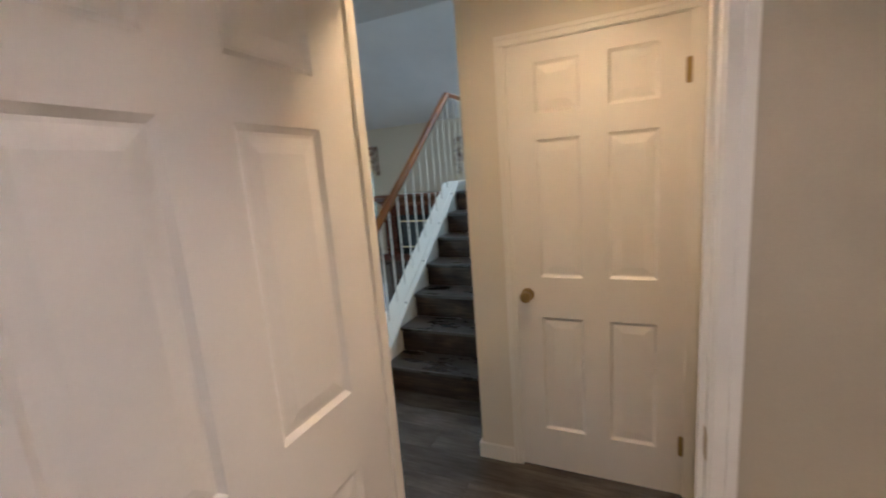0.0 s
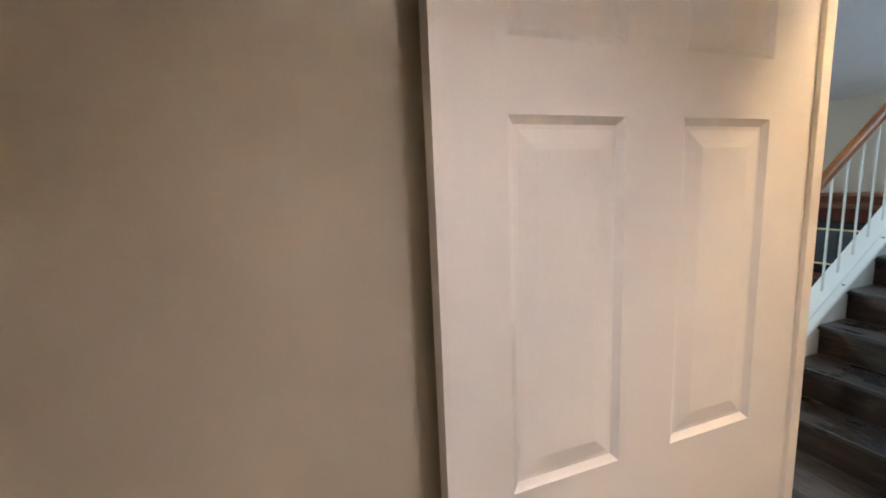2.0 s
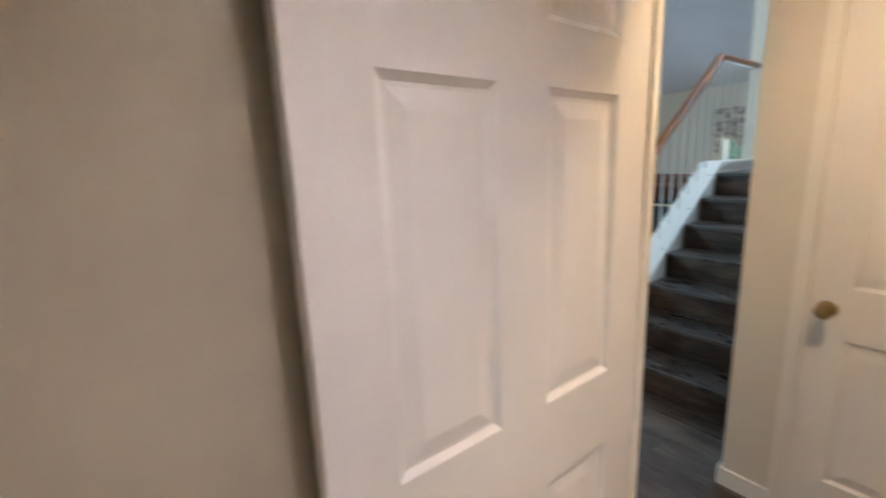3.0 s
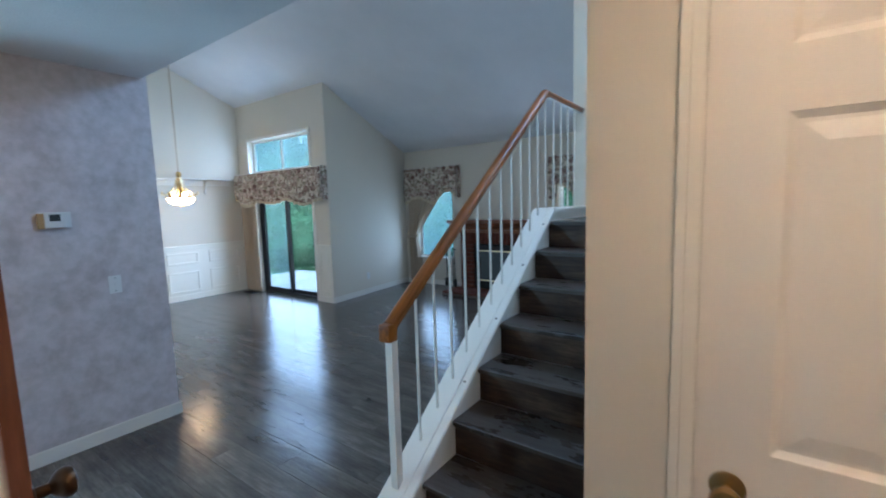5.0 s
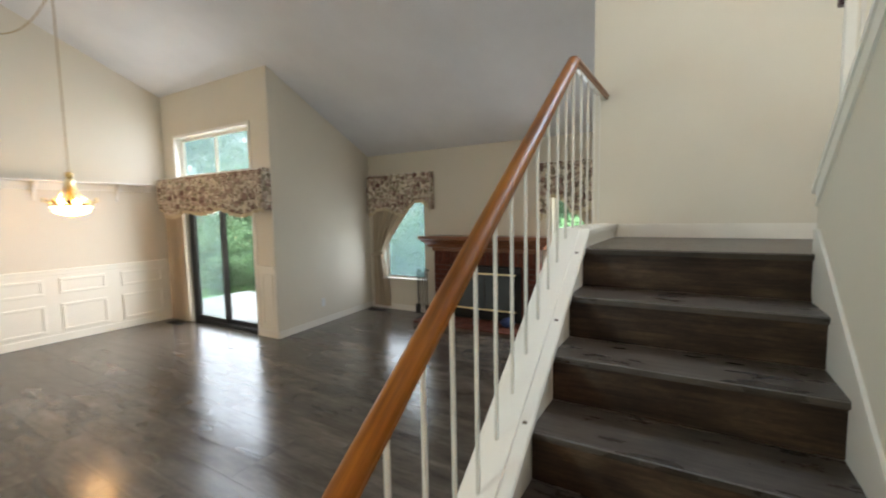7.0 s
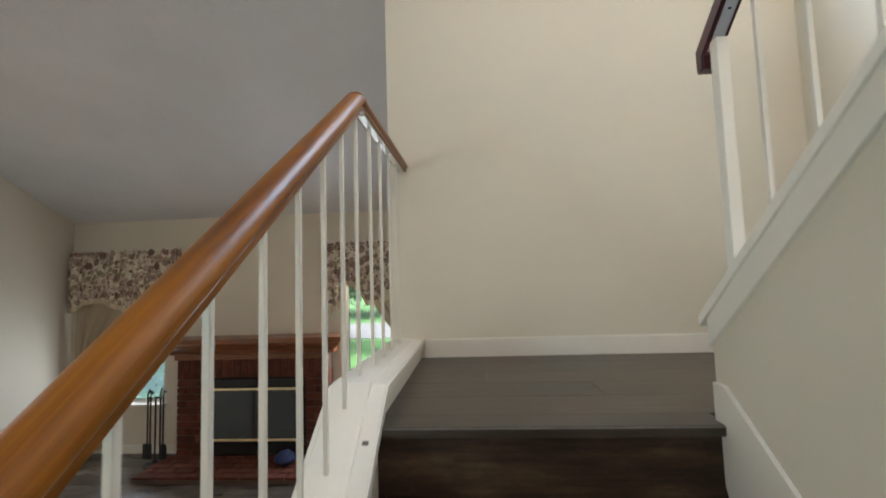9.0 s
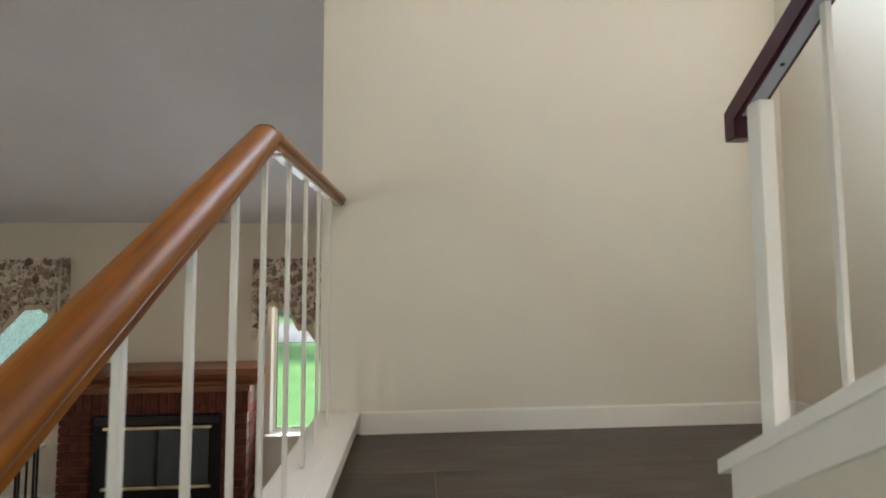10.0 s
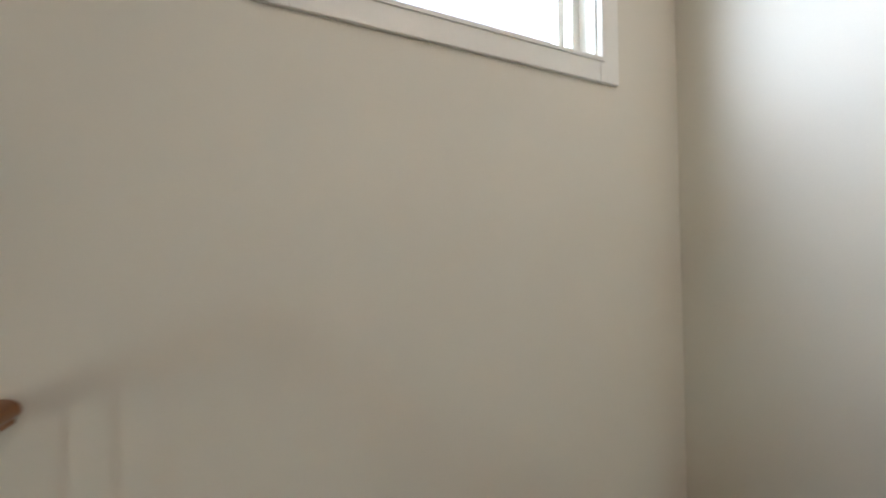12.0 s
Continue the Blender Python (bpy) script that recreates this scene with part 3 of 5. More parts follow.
def panel_door(name, width, columns, at, turn, label, knob_x, knob_mat, hinges, edge=None, knob_sides=(-1, 1), thick=0.035, height=2.025, knob_z=0.915):
    """A six-panel door; x runs along the leaf from its origin, y through it."""
    d = holder(name, at, label, "door", kind="structure", turn=turn)
    bm = bmn()
    z0 = 0.008
    xs = [0.0, columns[0][0], columns[0][1], columns[1][0], columns[1][1], width]
    for a, b in ((0, 1), (2, 3), (4, 5)):
        box(bm, xs[a], xs[b], -thick / 2, thick / 2, z0, height)
    zs = [z0, *[z for r in ROWS for z in r], height]
    for a, b in ((0, 1), (2, 3), (4, 5), (6, 7)):
        for c, e in columns:
            box(bm, c, e, -thick / 2, thick / 2, zs[a], zs[b])
    bmesh.ops.remove_doubles(bm, verts=bm.verts[:], dist=1e-5)
    part("leaf", bm, DOORW, d)
    for c, e in columns:
        for za, zb in ROWS:
            part("panel", panel_mesh(bmn(), c, e, za, zb, thick), DOORW, d)
    door_knob(d, knob_x, knob_z, thick, knob_mat, knob_sides)
    for hx, hy, zz in hinges:
        bm = bmn()
        box(bm, hx - 0.012, hx + 0.012, hy - 0.003, hy + 0.003, zz - 0.045, zz + 0.045, 0.001)
        lathe(bm, [(0.006, -0.047), (0.006, 0.047)], 10, (hx, hy, zz))
        part("hinge", bm, AGED, d, "small brass hinge")
    if edge:
        part("edge_strip", boxes((width, width + 0.004, -thick / 2, thick / 2, z0, height)), edge, d, "brown stained wooden edge")
    return d


panel_door("door_1", 0.709, ((0.118, 0.308), (0.416, 0.606)), (0.2200, 0.0215, 0), 0, "closed white six-panel closet door with brass knob", 0.0565, AGED, [(0.7045, -0.019, 0.25), (0.7045, -0.019, 1.82)])
panel_door("door_2", 0.81, ((0.118, 0.34), (0.468, 0.69)), (0.0825, -1.832, 0), 90, "white six-panel door standing open against the wall", 0.06, AGED, [(0.805, 0.0, 0.25), (0.805, 0.0, 1.82)])
panel_door("door_3", 0.83, ((0.12, 0.35), (0.48, 0.71)), (-1.43, -0.838, 0), 0, "white entry door standing open with stained edge", 0.757, BRONZE, [(0.0, -0.018, 0.3), (0.0, -0.018, 1.75)], DOORWOOD, knob_z=1.015)


def casing_y(name, x0, x1, z1, y, s, w=0.057, label="white painted door casing", deep=0.018):
    """Door casing on a wall face at y, standing out towards s."""
    d = holder(name, (0, 0, 0), label, "trim", kind="structure")
    for a, b, za, zb in ((x0 - w, x0, 0, z1), (x1, x1 + w, 0, z1), (x0 - w, x1 + w, z1, z1 + w)):
        bm = bmn()
        ya, yb = sorted((y + s * 0.0005, y + s * deep * 0.67))
        box(bm, a, b, ya, yb, za + 0.001, zb, 0.003)
        ya, yb = sorted((y + s * deep * 0.55, y + s * deep))
        if b - a > 0.1:
            box(bm, a, b, ya, yb, za + w * 0.55, zb, 0.003)
        elif a < x0:
            box(bm, a, a + w * 0.45, ya, yb, za + 0.001, zb, 0.003)
        else:
            box(bm, b - w * 0.45, b, ya, yb, za + 0.001, zb, 0.003)
        part("casing_board", bm, TRIM, d)
    return d


casing_y("trim_closet", 0.2175, 0.932, 2.029, 0.0, -1, 0.044, deep=0.010)
thing("jamb_closet", boxes((0.2140, 0.2190, 0.0005, 0.0995, 0, 2.03), (0.9295, 0.9345, 0.0005, 0.0995, 0, 2.03), (0.2190, 0.9295, 0.0005, 0.0995, 2.0265, 2.0345), (0.2190, 0.9295, 0.041, 0.075, 1.99, 2.0265)), TRIM, "white painted closet door jamb", "door jamb", kind="structure")
casing_y("trim_room_hall_side", 0.075, 0.865, 2.045, -0.93, 1, 0.05)
casing_y("trim_room_side", 0.075, 0.865, 2.045, -1.02, -1, 0.045)
jamb = holder("jamb_room", (0, 0, 0), "white painted door jamb with brass strike plate", "door jamb", kind="structure")
part("jamb_board", boxes((0.0655, 0.079, -1.019, -0.931, 0, 2.04), bevel=0.002), TRIM, jamb)
part("jamb_board", boxes((0.861, 0.8745, -1.019, -0.931, 0, 2.04), bevel=0.002), TRIM, jamb)
part("jamb_head", boxes((0.079, 0.861, -1.019, -0.931, 2.035, 2.0495), bevel=0.002), TRIM, jamb)
part("door_stop", boxes((0.079, 0.09, -0.978, -0.95, 0, 2.035), (0.85, 0.861, -0.978, -0.95, 0, 2.035), bevel=0.002), TRIM, jamb)
part("strike_plate", boxes((0.8585, 0.861, -1.012, -0.982, 0.895, 0.955), bevel=0.001), AGED, jamb, "small brass strike plate")
op = holder("trim_kitchen_opening", (0, 0, 0), "narrow painted edge of the kitchen opening", "trim", kind="structure")
part("edge_board", boxes((-3.185, -3.055, -1.033, -1.019, 0, 2.019), bevel=0.003), TRIM, op)
part("edge_board", boxes((-3.185, -3.055, -1.851, -1.837, 0, 2.019), bevel=0.003), TRIM, op)
part("edge_board", boxes((-3.185, -3.055, -1.837, -1.033, 2.007, 2.021), bevel=0.003), TRIM, op)


# ---- staircase ----
stair = holder("staircase", (0, 0, 0), "straight flight of dark wood stairs with white closed stringer", "stairs")
Y1 = LAND_Y - 6 * G


def tread_mesh():
    bm = box(bmn(), XL, 0.0, 0, G + 0.02, -0.028, 0.0)
    nose = [e for e in bm.edges if all(v.co.y < 1e-5 for v in e.verts) and abs(e.verts[0].co.x - e.verts[1].co.x) > 0.1]
    bmesh.ops.bevel(bm, geom=nose, offset=0.005, segments=2, affect="EDGES")
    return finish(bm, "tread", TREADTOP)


tm = tread_mesh()
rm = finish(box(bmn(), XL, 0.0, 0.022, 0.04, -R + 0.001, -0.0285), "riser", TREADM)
em = finish(box(bmn(), XL + 0.001, -0.001, -0.001, 0.004, -0.0048, -0.0018, 0.0008), "nosing_edge", EDGE)
for k in range(1, 8):
    y = LAND_Y - (7 - k) * G
    if k < 7:
        t_ = new("tread", tm)
        t_.parent, t_.location = stair, (0, y, k * R)
    e_ = new("nosing_edge", em)
    e_.parent, e_.location = stair, (0, y, k * R)
    r_ = new("riser", rm)
    r_.parent, r_.location = stair, (0, y, k * R)
bm = box(bmn(), XL, 0.0, LAND_Y, LAND_Y + 0.10, LAND_Z - 0.028, LAND_Z)
nose = [e for e in bm.edges if all(v.co.y < LAND_Y + 1e-5 for v in e.verts) and abs(e.verts[0].co.x - e.verts[1].co.x) > 0.1]
bmesh.ops.bevel(bm, geom=nose, offset=0.005, segments=2, affect="EDGES")
part("landing_nosing", bm, LANDM, stair)
thing("landing", boxes((XL, X_RIGHT, LAND_Y + 0.1, END_Y, LAND_Z - 0.2, LAND_Z - 0.012), (0.1, X_RIGHT, LAND_Y + 0.02, LAND_Y + 0.1, LAND_Z - 0.2, LAND_Z - 0.012)), PLANK, "stair landing floor of grey-brown planks", "landing", kind="structure")


def cap1(y):
    return 1.42 + 0.715 * (y - 2.104)


CX0, CX1 = -1.04, -0.868
# closed stringer: side boards and a wide sloping cap
part("stringer_board", prism(bmn(), [(0.34, 0.0), (END_Y, 0.0), (END_Y, 1.395), (2.104, 1.395), (0.34, cap1(0.34) - 0.025)], "x", CX0 + 0.02, XL - 0.014), TRIM, stair)
part("inner_skirt", prism(bmn(), [(Y1 - 0.08, 0.0), (END_Y, 1.0), (END_Y, 1.395), (2.104, 1.395), (Y1 - 0.08, cap1(Y1 - 0.08) - 0.03)], "x", XL - 0.013, XL), TRIM, stair)
cap_shape = [(0.30, cap1(0.30) - 0.026), (0.30, cap1(0.30)), (2.104, 1.42), (END_Y, 1.42), (END_Y, 1.394), (2.112, 1.394)]
bm = prism(bmn(), cap_shape, "x", CX0, CX1)
bmesh.ops.bevel(bm, geom=[e for e in bm.edges if abs(e.verts[0].co.x - e.verts[1].co.x) < 1e-5], offset=0.005, segments=2, affect="EDGES")
part("cap", bm, TRIM, stair)
bm = prism(bmn(), [(0.33, cap1(0.33) - 0.002), (0.33, cap1(0.33) + 0.006), (2.102, 1.426), (END_Y - 0.015, 1.426), (END_Y - 0.015, 1.418), (2.104, 1.418)], "x", CX0 + 0.015, -0.915)
bmesh.ops.bevel(bm, geom=[e for e in bm.edges if abs(e.verts[0].co.x - e.verts[1].co.x) < 1e-5], offset=0.003, segments=1, affect="EDGES")
part("baluster_shoe", bm, TRIM, stair)
part("cap_moulding", prism(bmn(), [(2.11, 1.372), (END_Y, 1.372), (END_Y, 1.394), (2.11, 1.394)], "x", XL, XL + 0.01), TRIM, stair)
# four small dark marks on the sloping cap
for y in (0.86, 1.22, 1.60, 1.95):
    part("paint_chip", prism(bmn(), [(y, cap1(y) - 0.001), (y + 0.009, cap1(y + 0.009) - 0.001), (y + 0.009, cap1(y + 0.009) + 0.0012), (y, cap1(y) + 0.0012)], "x", -0.905, -0.889), CAP_MARK, stair, "small dark mark on the white cap")
# foot block of the stringer
part("foot_block", boxes((CX0 + 0.005, CX1 - 0.005, 0.31, 0.40, 0.001, cap1(0.31) - 0.03), bevel=0.003), TRIM, stair)


def shoe_profile(w, h):
    """Handrail section: lipped base, a groove above it, swelling sides and a rounded top."""
    half = [(0.31, -0.48), (0.35, -0.45), (0.36, -0.36), (0.335, -0.28), (0.355, -0.21), (0.46, -0.13), (0.5, -0.02), (0.48, 0.16), (0.40, 0.34), (0.24, 0.46), (0.08, 0.5)]
    pts = [(-a, b) for a, b in half] + half[::-1]
    return [(a * w, b * h) for a, b in pts]


RX = -0.972
rail = holder("handrail", (0, 0, 0), "honey-stained wooden handrail on thin white balusters", "railing")
RS, RZ0 = 0.7427, 0.963


def rail_z(y):
    return RZ0 + RS * (y - 0.40)


bm = bmn()
sweep(bm, [(RX, 0.385, rail_z(0.385)), (RX, 2.165, rail_z(2.165)), (RX, 2.188, 2.285), (RX + 0.001, 2.205, 2.286)], shoe_profile(0.064, 0.054))
part("rail", bm, RAILM, rail, "", True)
part("level_rail", sweep(bmn(), [(RX, 2.17, 2.286), (RX + 0.002, 2.24, 2.287), (-0.958, 2.985, 2.287)], shoe_profile(0.060, 0.050)), RAILL, rail, "", True)
bm = boxes((RX - 0.032, RX + 0.032, 0.345, 0.405, rail_z(0.38) - 0.062, rail_z(0.38) + 0.02), bevel=0.012)
part("rail_end_block", bm, RAILM, rail, "squared-off lower end of the wooden handrail", True)
bm = bmn()
sweep(bm, [(RX, 0.42, rail_z(0.42) - 0.035), (RX, 2.15, rail_z(2.15) - 0.036)], [(-0.011, -0.002), (0.011, -0.002), (0.011, 0.002), (-0.011, 0.002)])
part("rail_plate", bm, TRIM, rail, "white metal strip under the handrail")
bm = sweep(bmn(), [(RX + 0.004, 2.24, 2.261), (-0.96, 2.97, 2.261)], [(-0.012, -0.003), (0.012, -0.003), (0.012, 0.003), (-0.012, 0.003)])
part("rail_plate", bm, TRIM, rail, "white metal strip under the handrail")
part("newel_post", boxes((RX - 0.02, RX + 0.02, 0.372, 0.412, cap1(0.37) - 0.01, rail_z(0.39) - 0.05), bevel=0.003), TRIM, rail, "white square newel post")
h_ = 0.0055
for i in range(12):
    y = 0.57 + i * 0.1464
    part("baluster", boxes((RX - h_, RX + h_, y - h_, y + h_, cap1(min(y, 2.104)) - 0.012, rail_z(y) - 0.028), bevel=0.0015), BALUSTER, rail)
for i in range(4):
    y = 2.337 + i * 0.16
    x = RX + 0.004 + (y - 2.24) * 0.012
    part("baluster", boxes((x - h_, x + h_, y - h_, y + h_, 1.415, 2.264), bevel=0.0015), BALUSTER, rail)

# wall skirt of the lower flight
skirt = prism(bmn(), [(Y1 - 0.12, 0.001), (Y1 - 0.12, 0.225), (LAND_Y - 0.0, LAND_Z + 0.095), (LAND_Y + 0.045, LAND_Z + 0.095), (LAND_Y + 0.045, LAND_Z - 0.1), (LAND_Y, LAND_Z - 0.2), (Y1 + 0.1, 0.001)], "x", -0.012, -0.0005)
thing("baseboard_stair_skirt", skirt, TRIM, "white sloping skirt board along the stair wall", "baseboard", kind="structure")

# upper flight
stair2 = holder("upper_staircase", (0, 0, 0), "upper flight of dark wood stairs turning back from the landing", "stairs")
tm2 = finish(box(bmn(), 0.1, X_RIGHT, -G - 0.02, 0, -0.028, 0.0), "tread", PLANK)
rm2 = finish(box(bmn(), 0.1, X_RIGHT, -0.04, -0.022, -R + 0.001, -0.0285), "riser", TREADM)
for k in range(1, 7):
    y = 2.0 - (k - 1) * G
    for data, nm in ((tm2, "tread"), (rm2, "riser")):
        o = new(nm, data)
        o.parent, o.location = stair2, (0, y, LAND_Z + k * R)
bm = prism(bmn(), [(2.09, cap2(2.09) - 0.028), (2.09, cap2(2.09)), (0.3, cap2(0.3)), (0.3, cap2(0.3) - 0.028)], "x", -0.018, 0.118)
part("cap", bm, TRIM, stair2)
part("cap_moulding", prism(bmn(), [(2.062, cap2(2.062) - 0.10), (2.062, cap2(2.062) - 0.028), (0.3, cap2(0.3) - 0.028), (0.3, cap2(0.3) - 0.10)], "x", -0.010, 0.0), TRIM, stair2)
thing("upper_floor", boxes((0.1, X_RIGHT, -0.9, 0.47, HALL_Z + 0.262, HALL_Z + 0.28)), PLANK, "grey-brown plank floor of the upper hall", "floor", kind="structure")
rail2 = holder("upper_handrail", (0, 0, 0), "dark cherry handrail on white balusters beside the upper flight", "railing")
U0 = 0.70


def rail2_z(y):
    return cap2(y) + U0


X2 = 0.052
YE = 2.09
shape = [(0.5, rail2_z(0.5) + 0.030), (YE, rail2_z(YE) + 0.030), (YE, rail2_z(YE) - 0.034), (YE - 0.034, rail2_z(YE) - 0.034), (YE - 0.034, rail2_z(YE - 0.034) - 0.024), (0.5, rail2_z(0.5) - 0.024)]
bm = prism(bmn(), shape, "x", X2 - 0.025, X2 + 0.025)
bmesh.ops.recalc_face_normals(bm, faces=bm.faces[:])
bmesh.ops.bevel(bm, geom=[e for e in bm.edges if abs(e.verts[0].co.x - e.verts[1].co.x) < 1e-5], offset=0.004, segments=2, affect="EDGES")
part("rail", bm, RAIL2, rail2, "square dark cherry rail with a dropped end", True)
part("rail_plate", sweep(bmn(), [(X2, 2.05, rail2_z(2.05) - 0.0215), (X2, 0.5, rail2_z(0.5) - 0.0215)], [(-0.015, -0.002), (0.015, -0.002), (0.015, 0.002), (-0.015, 0.002)]), STEEL, rail2, "pale grey metal strip under the handrail")
for y in (1.965, 1.685, 1.405):
    part("screw", lathe(bmn(), [(0.004, -0.003), (0.004, 0.0)], 8, (X2, y, rail2_z(y) - 0.0235)), BLACK, rail2)
part("newel_post", boxes((X2 - 0.016, X2 + 0.016, 2.004, 2.036, cap2(2.04) - 0.005, rail2_z(2.02) - 0.03), bevel=0.003), TRIM, rail2)
for i in range(1, 11):
    y = 2.019 - i * 0.1405
    part("baluster", boxes((X2 - h_, X2 + h_, y - h_, y + h_, cap2(y) - 0.012, rail2_z(y) - 0.032), bevel=0.0015), BALUSTER, rail2)


# ---- windows ----
def window(name, hole, y, depth, label, mullions=(), case=0.06, sill=True, fw=0.04, seal=False):
    """A window in a wall that runs along x: hole (xa, xb, za, zb), inner wall face y, wall depth."""
    xa, xb, za, zb = hole
    mat = TRIM
    d = holder(name, (0, 0, 0), label, "window", kind="structure")
    yf = y + depth * 0.55
    for r in ((xa, xa + fw, za, zb), (xb - fw, xb, za, zb), (xa + fw, xb - fw, za, za + fw), (xa + fw, xb - fw, zb - fw, zb)):
        part("window_frame", boxes((r[0], r[1], yf, yf + 0.05, r[2], r[3]), bevel=0.004), mat, d)
    edges = [xa + fw, *[v for m in mullions for v in (m - 0.014, m + 0.014)], xb - fw]
    for m in mullions:
        part("mullion", boxes((m - 0.014, m + 0.014, yf + 0.005, yf + 0.045, za + fw, zb - fw), bevel=0.003), mat, d)
    for a, b in zip(edges[::2], edges[1::2]):
        p = part("pane", boxes((a, b, yf + 0.022, yf + 0.027, za + fw, zb - fw)), GLASS, d)
        p.visible_shadow = False
    for r in ((xa - 0.002, xa + 0.008, za, zb), (xb - 0.008, xb + 0.002, za, zb), (xa, xb, zb - 0.008, zb), (xa, xb, za, za + 0.008)):
        part("reveal", boxes((r[0], r[1], y - 0.001, yf, r[2], r[3])), TRIM, d)
    if case:
        for r in ((xa - case, xa, za - case, zb + case), (xb, xb + case, za - case, zb + case), (xa, xb, zb, zb + case), (xa, xb, za - case, za)):
            bm = boxes((r[0], r[1], y - 0.016, y - 0.0005, r[2], r[3]), bevel=0.004)
            part("casing_board", bm, TRIM, d)
    if seal:
        a, b, c, e = xa + fw, xb - fw, za + fw, zb - fw
        for r in ((a, a + 0.007, c, e), (b - 0.007, b, c, e), (a + 0.007, b - 0.007, c, c + 0.007), (a + 0.007, b - 0.007, e - 0.007, e)):
            part("seal", boxes((r[0], r[1], yf + 0.012, yf + 0.021, r[2], r[3])), BLACK, d, "thin black glazing seal")
    if sill:
        part("window_sill", boxes((xa - 0.03, xb + 0.03, y - 0.05, y + 0.02, za - 0.012, za + 0.012), bevel=0.004), TRIM, d)
    return d


window("window_1", TRANSOM, Y_SLIDE, 0.13, "wide white transom window above the patio door", (-6.03,), 0.04, False)
window("window_2", WIN_L, Y_FIRE, 0.14, "white living room window with an insect screen beside the fireplace", (), 0.0, True, 0.03, True)
window("window_3", WIN_R, Y_FIRE, 0.14, "white living room window beside the fireplace", (), 0.0, True, 0.03, True)
window("window_4", HIGH, END_Y, 0.14, "high white-framed stairwell window", (0.50,), 0.09, False)
for r in ((HIGH[0] - 0.018, HIGH[0] - 0.004, HIGH[2] - 0.018, HIGH[3]), (HIGH[1] + 0.004, HIGH[1] + 0.018, HIGH[2] - 0.018, HIGH[3]), (HIGH[0] - 0.004, HIGH[1] + 0.004, HIGH[2] - 0.018, HIGH[2] - 0.004)):
    part("casing_bead", boxes((r[0], r[1], END_Y - 0.022, END_Y - 0.0155, r[2], r[3]), bevel=0.002), TRIM, bpy.data.objects["window_4"])

for nm, hole in (("window_2", WIN_L), ("window_1", TRANSOM)):
    yf = (Y_FIRE if nm == "window_2" else Y_SLIDE) + 0.135
    p = part("insect_screen", boxes((hole[0] + 0.01, hole[1] - 0.01, yf, yf + 0.001, hole[2] + 0.01, hole[3] - 0.01)), SCREEN_MESH, bpy.data.objects[nm], "fine grey insect screen")
    p.visible_shadow = False
slide = holder("patio_door", (0, 0, 0), "black-framed sliding glass patio door", "sliding door", kind="structure")
sy = Y_SLIDE + 0.03
for r in ((SLIDE[0], SLIDE[0] + 0.05, 0.001, 2.03), (SLIDE[1] - 0.04, SLIDE[1], 0.001, 2.03), (SLIDE[0] + 0.05, SLIDE[1] - 0.04, 0.001, 0.045), (SLIDE[0] + 0.05, SLIDE[1] - 0.04, 1.98, 2.03)):
    part("door_frame", boxes((r[0], r[1], sy, sy + 0.09, r[2], r[3]), bevel=0.003), BLACK, slide)
for xa, xb, yo in ((SLIDE[0] + 0.05, -5.93, 0.012), (-5.98, SLIDE[1] - 0.04, 0.05)):
    leaf = part("sliding_panel", boxes((xa, xa + 0.05, sy + yo, sy + yo + 0.03, 0.045, 1.98), (xb - 0.05, xb, sy + yo, sy + yo + 0.03, 0.045, 1.98), (xa + 0.05, xb - 0.05, sy + yo, sy + yo + 0.03, 0.045, 0.10), (xa + 0.05, xb - 0.05, sy + yo, sy + yo + 0.03, 1.92, 1.98)), BLACK, slide)
    p = part("pane", boxes((xa + 0.05, xb - 0.05, sy + yo + 0.012, sy + yo + 0.017, 0.10, 1.92)), GLASS, leaf)
    p.visible_shadow = False
p = part("insect_screen", boxes((SLIDE[0] + 0.055, -5.985, sy + 0.084, sy + 0.085, 0.05, 1.975)), DOOR_MESH, slide, "fine grey insect screen")
p.visible_shadow = False
part("pull_handle", boxes((-5.235, -5.215, sy - 0.03, sy - 0.0, 0.85, 1.1), bevel=0.005), BLACK, slide)
part("casing_board", boxes((-6.80, -6.72, Y_SLIDE - 0.016, Y_SLIDE - 0.0005, 0.001, 2.08), bevel=0.004), TRIM, slide)
part("casing_board", boxes((-5.19, -5.13, Y_SLIDE - 0.016, Y_SLIDE - 0.0005, 0.001, 2.08), bevel=0.004), TRIM, slide)


# ---- lamps of the place, and two added fill lamps ----
def dome_light(name, at, radius, strength, c, label):
    d = holder(name, at, label, "ceiling light")
    part("base_ring", lathe(bmn(), [(radius * 1.05, 0), (radius * 1.08, -0.012), (radius * 1.0, -0.028)], 32), BRASS, d, "", True)
    part("diffuser", lathe(bmn(), [(radius * 0.99, -0.022), (radius * 0.93, -0.05), (radius * 0.72, -0.082), (radius * 0.4, -0.102), (0.01, -0.108)], 32), glowing(name + "_glow", c, strength), d, "glowing frosted glass bowl", True)
    return d


dome_light("foyer_ceiling_light", (-2.5, -1.3, HALL_Z - 0.0005), 0.16, 4.2, (1.0, 0.60, 0.26), "lit frosted glass dome light on the foyer ceiling")
# Added out of view: a weak fill globe for the open door and walls.
wl = holder("wall_light", (2.3, -2.1, 1.1), "unseen lit glass globe added on the tan wall as fill", "wall light")
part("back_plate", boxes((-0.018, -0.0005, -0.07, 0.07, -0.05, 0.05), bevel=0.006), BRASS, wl)
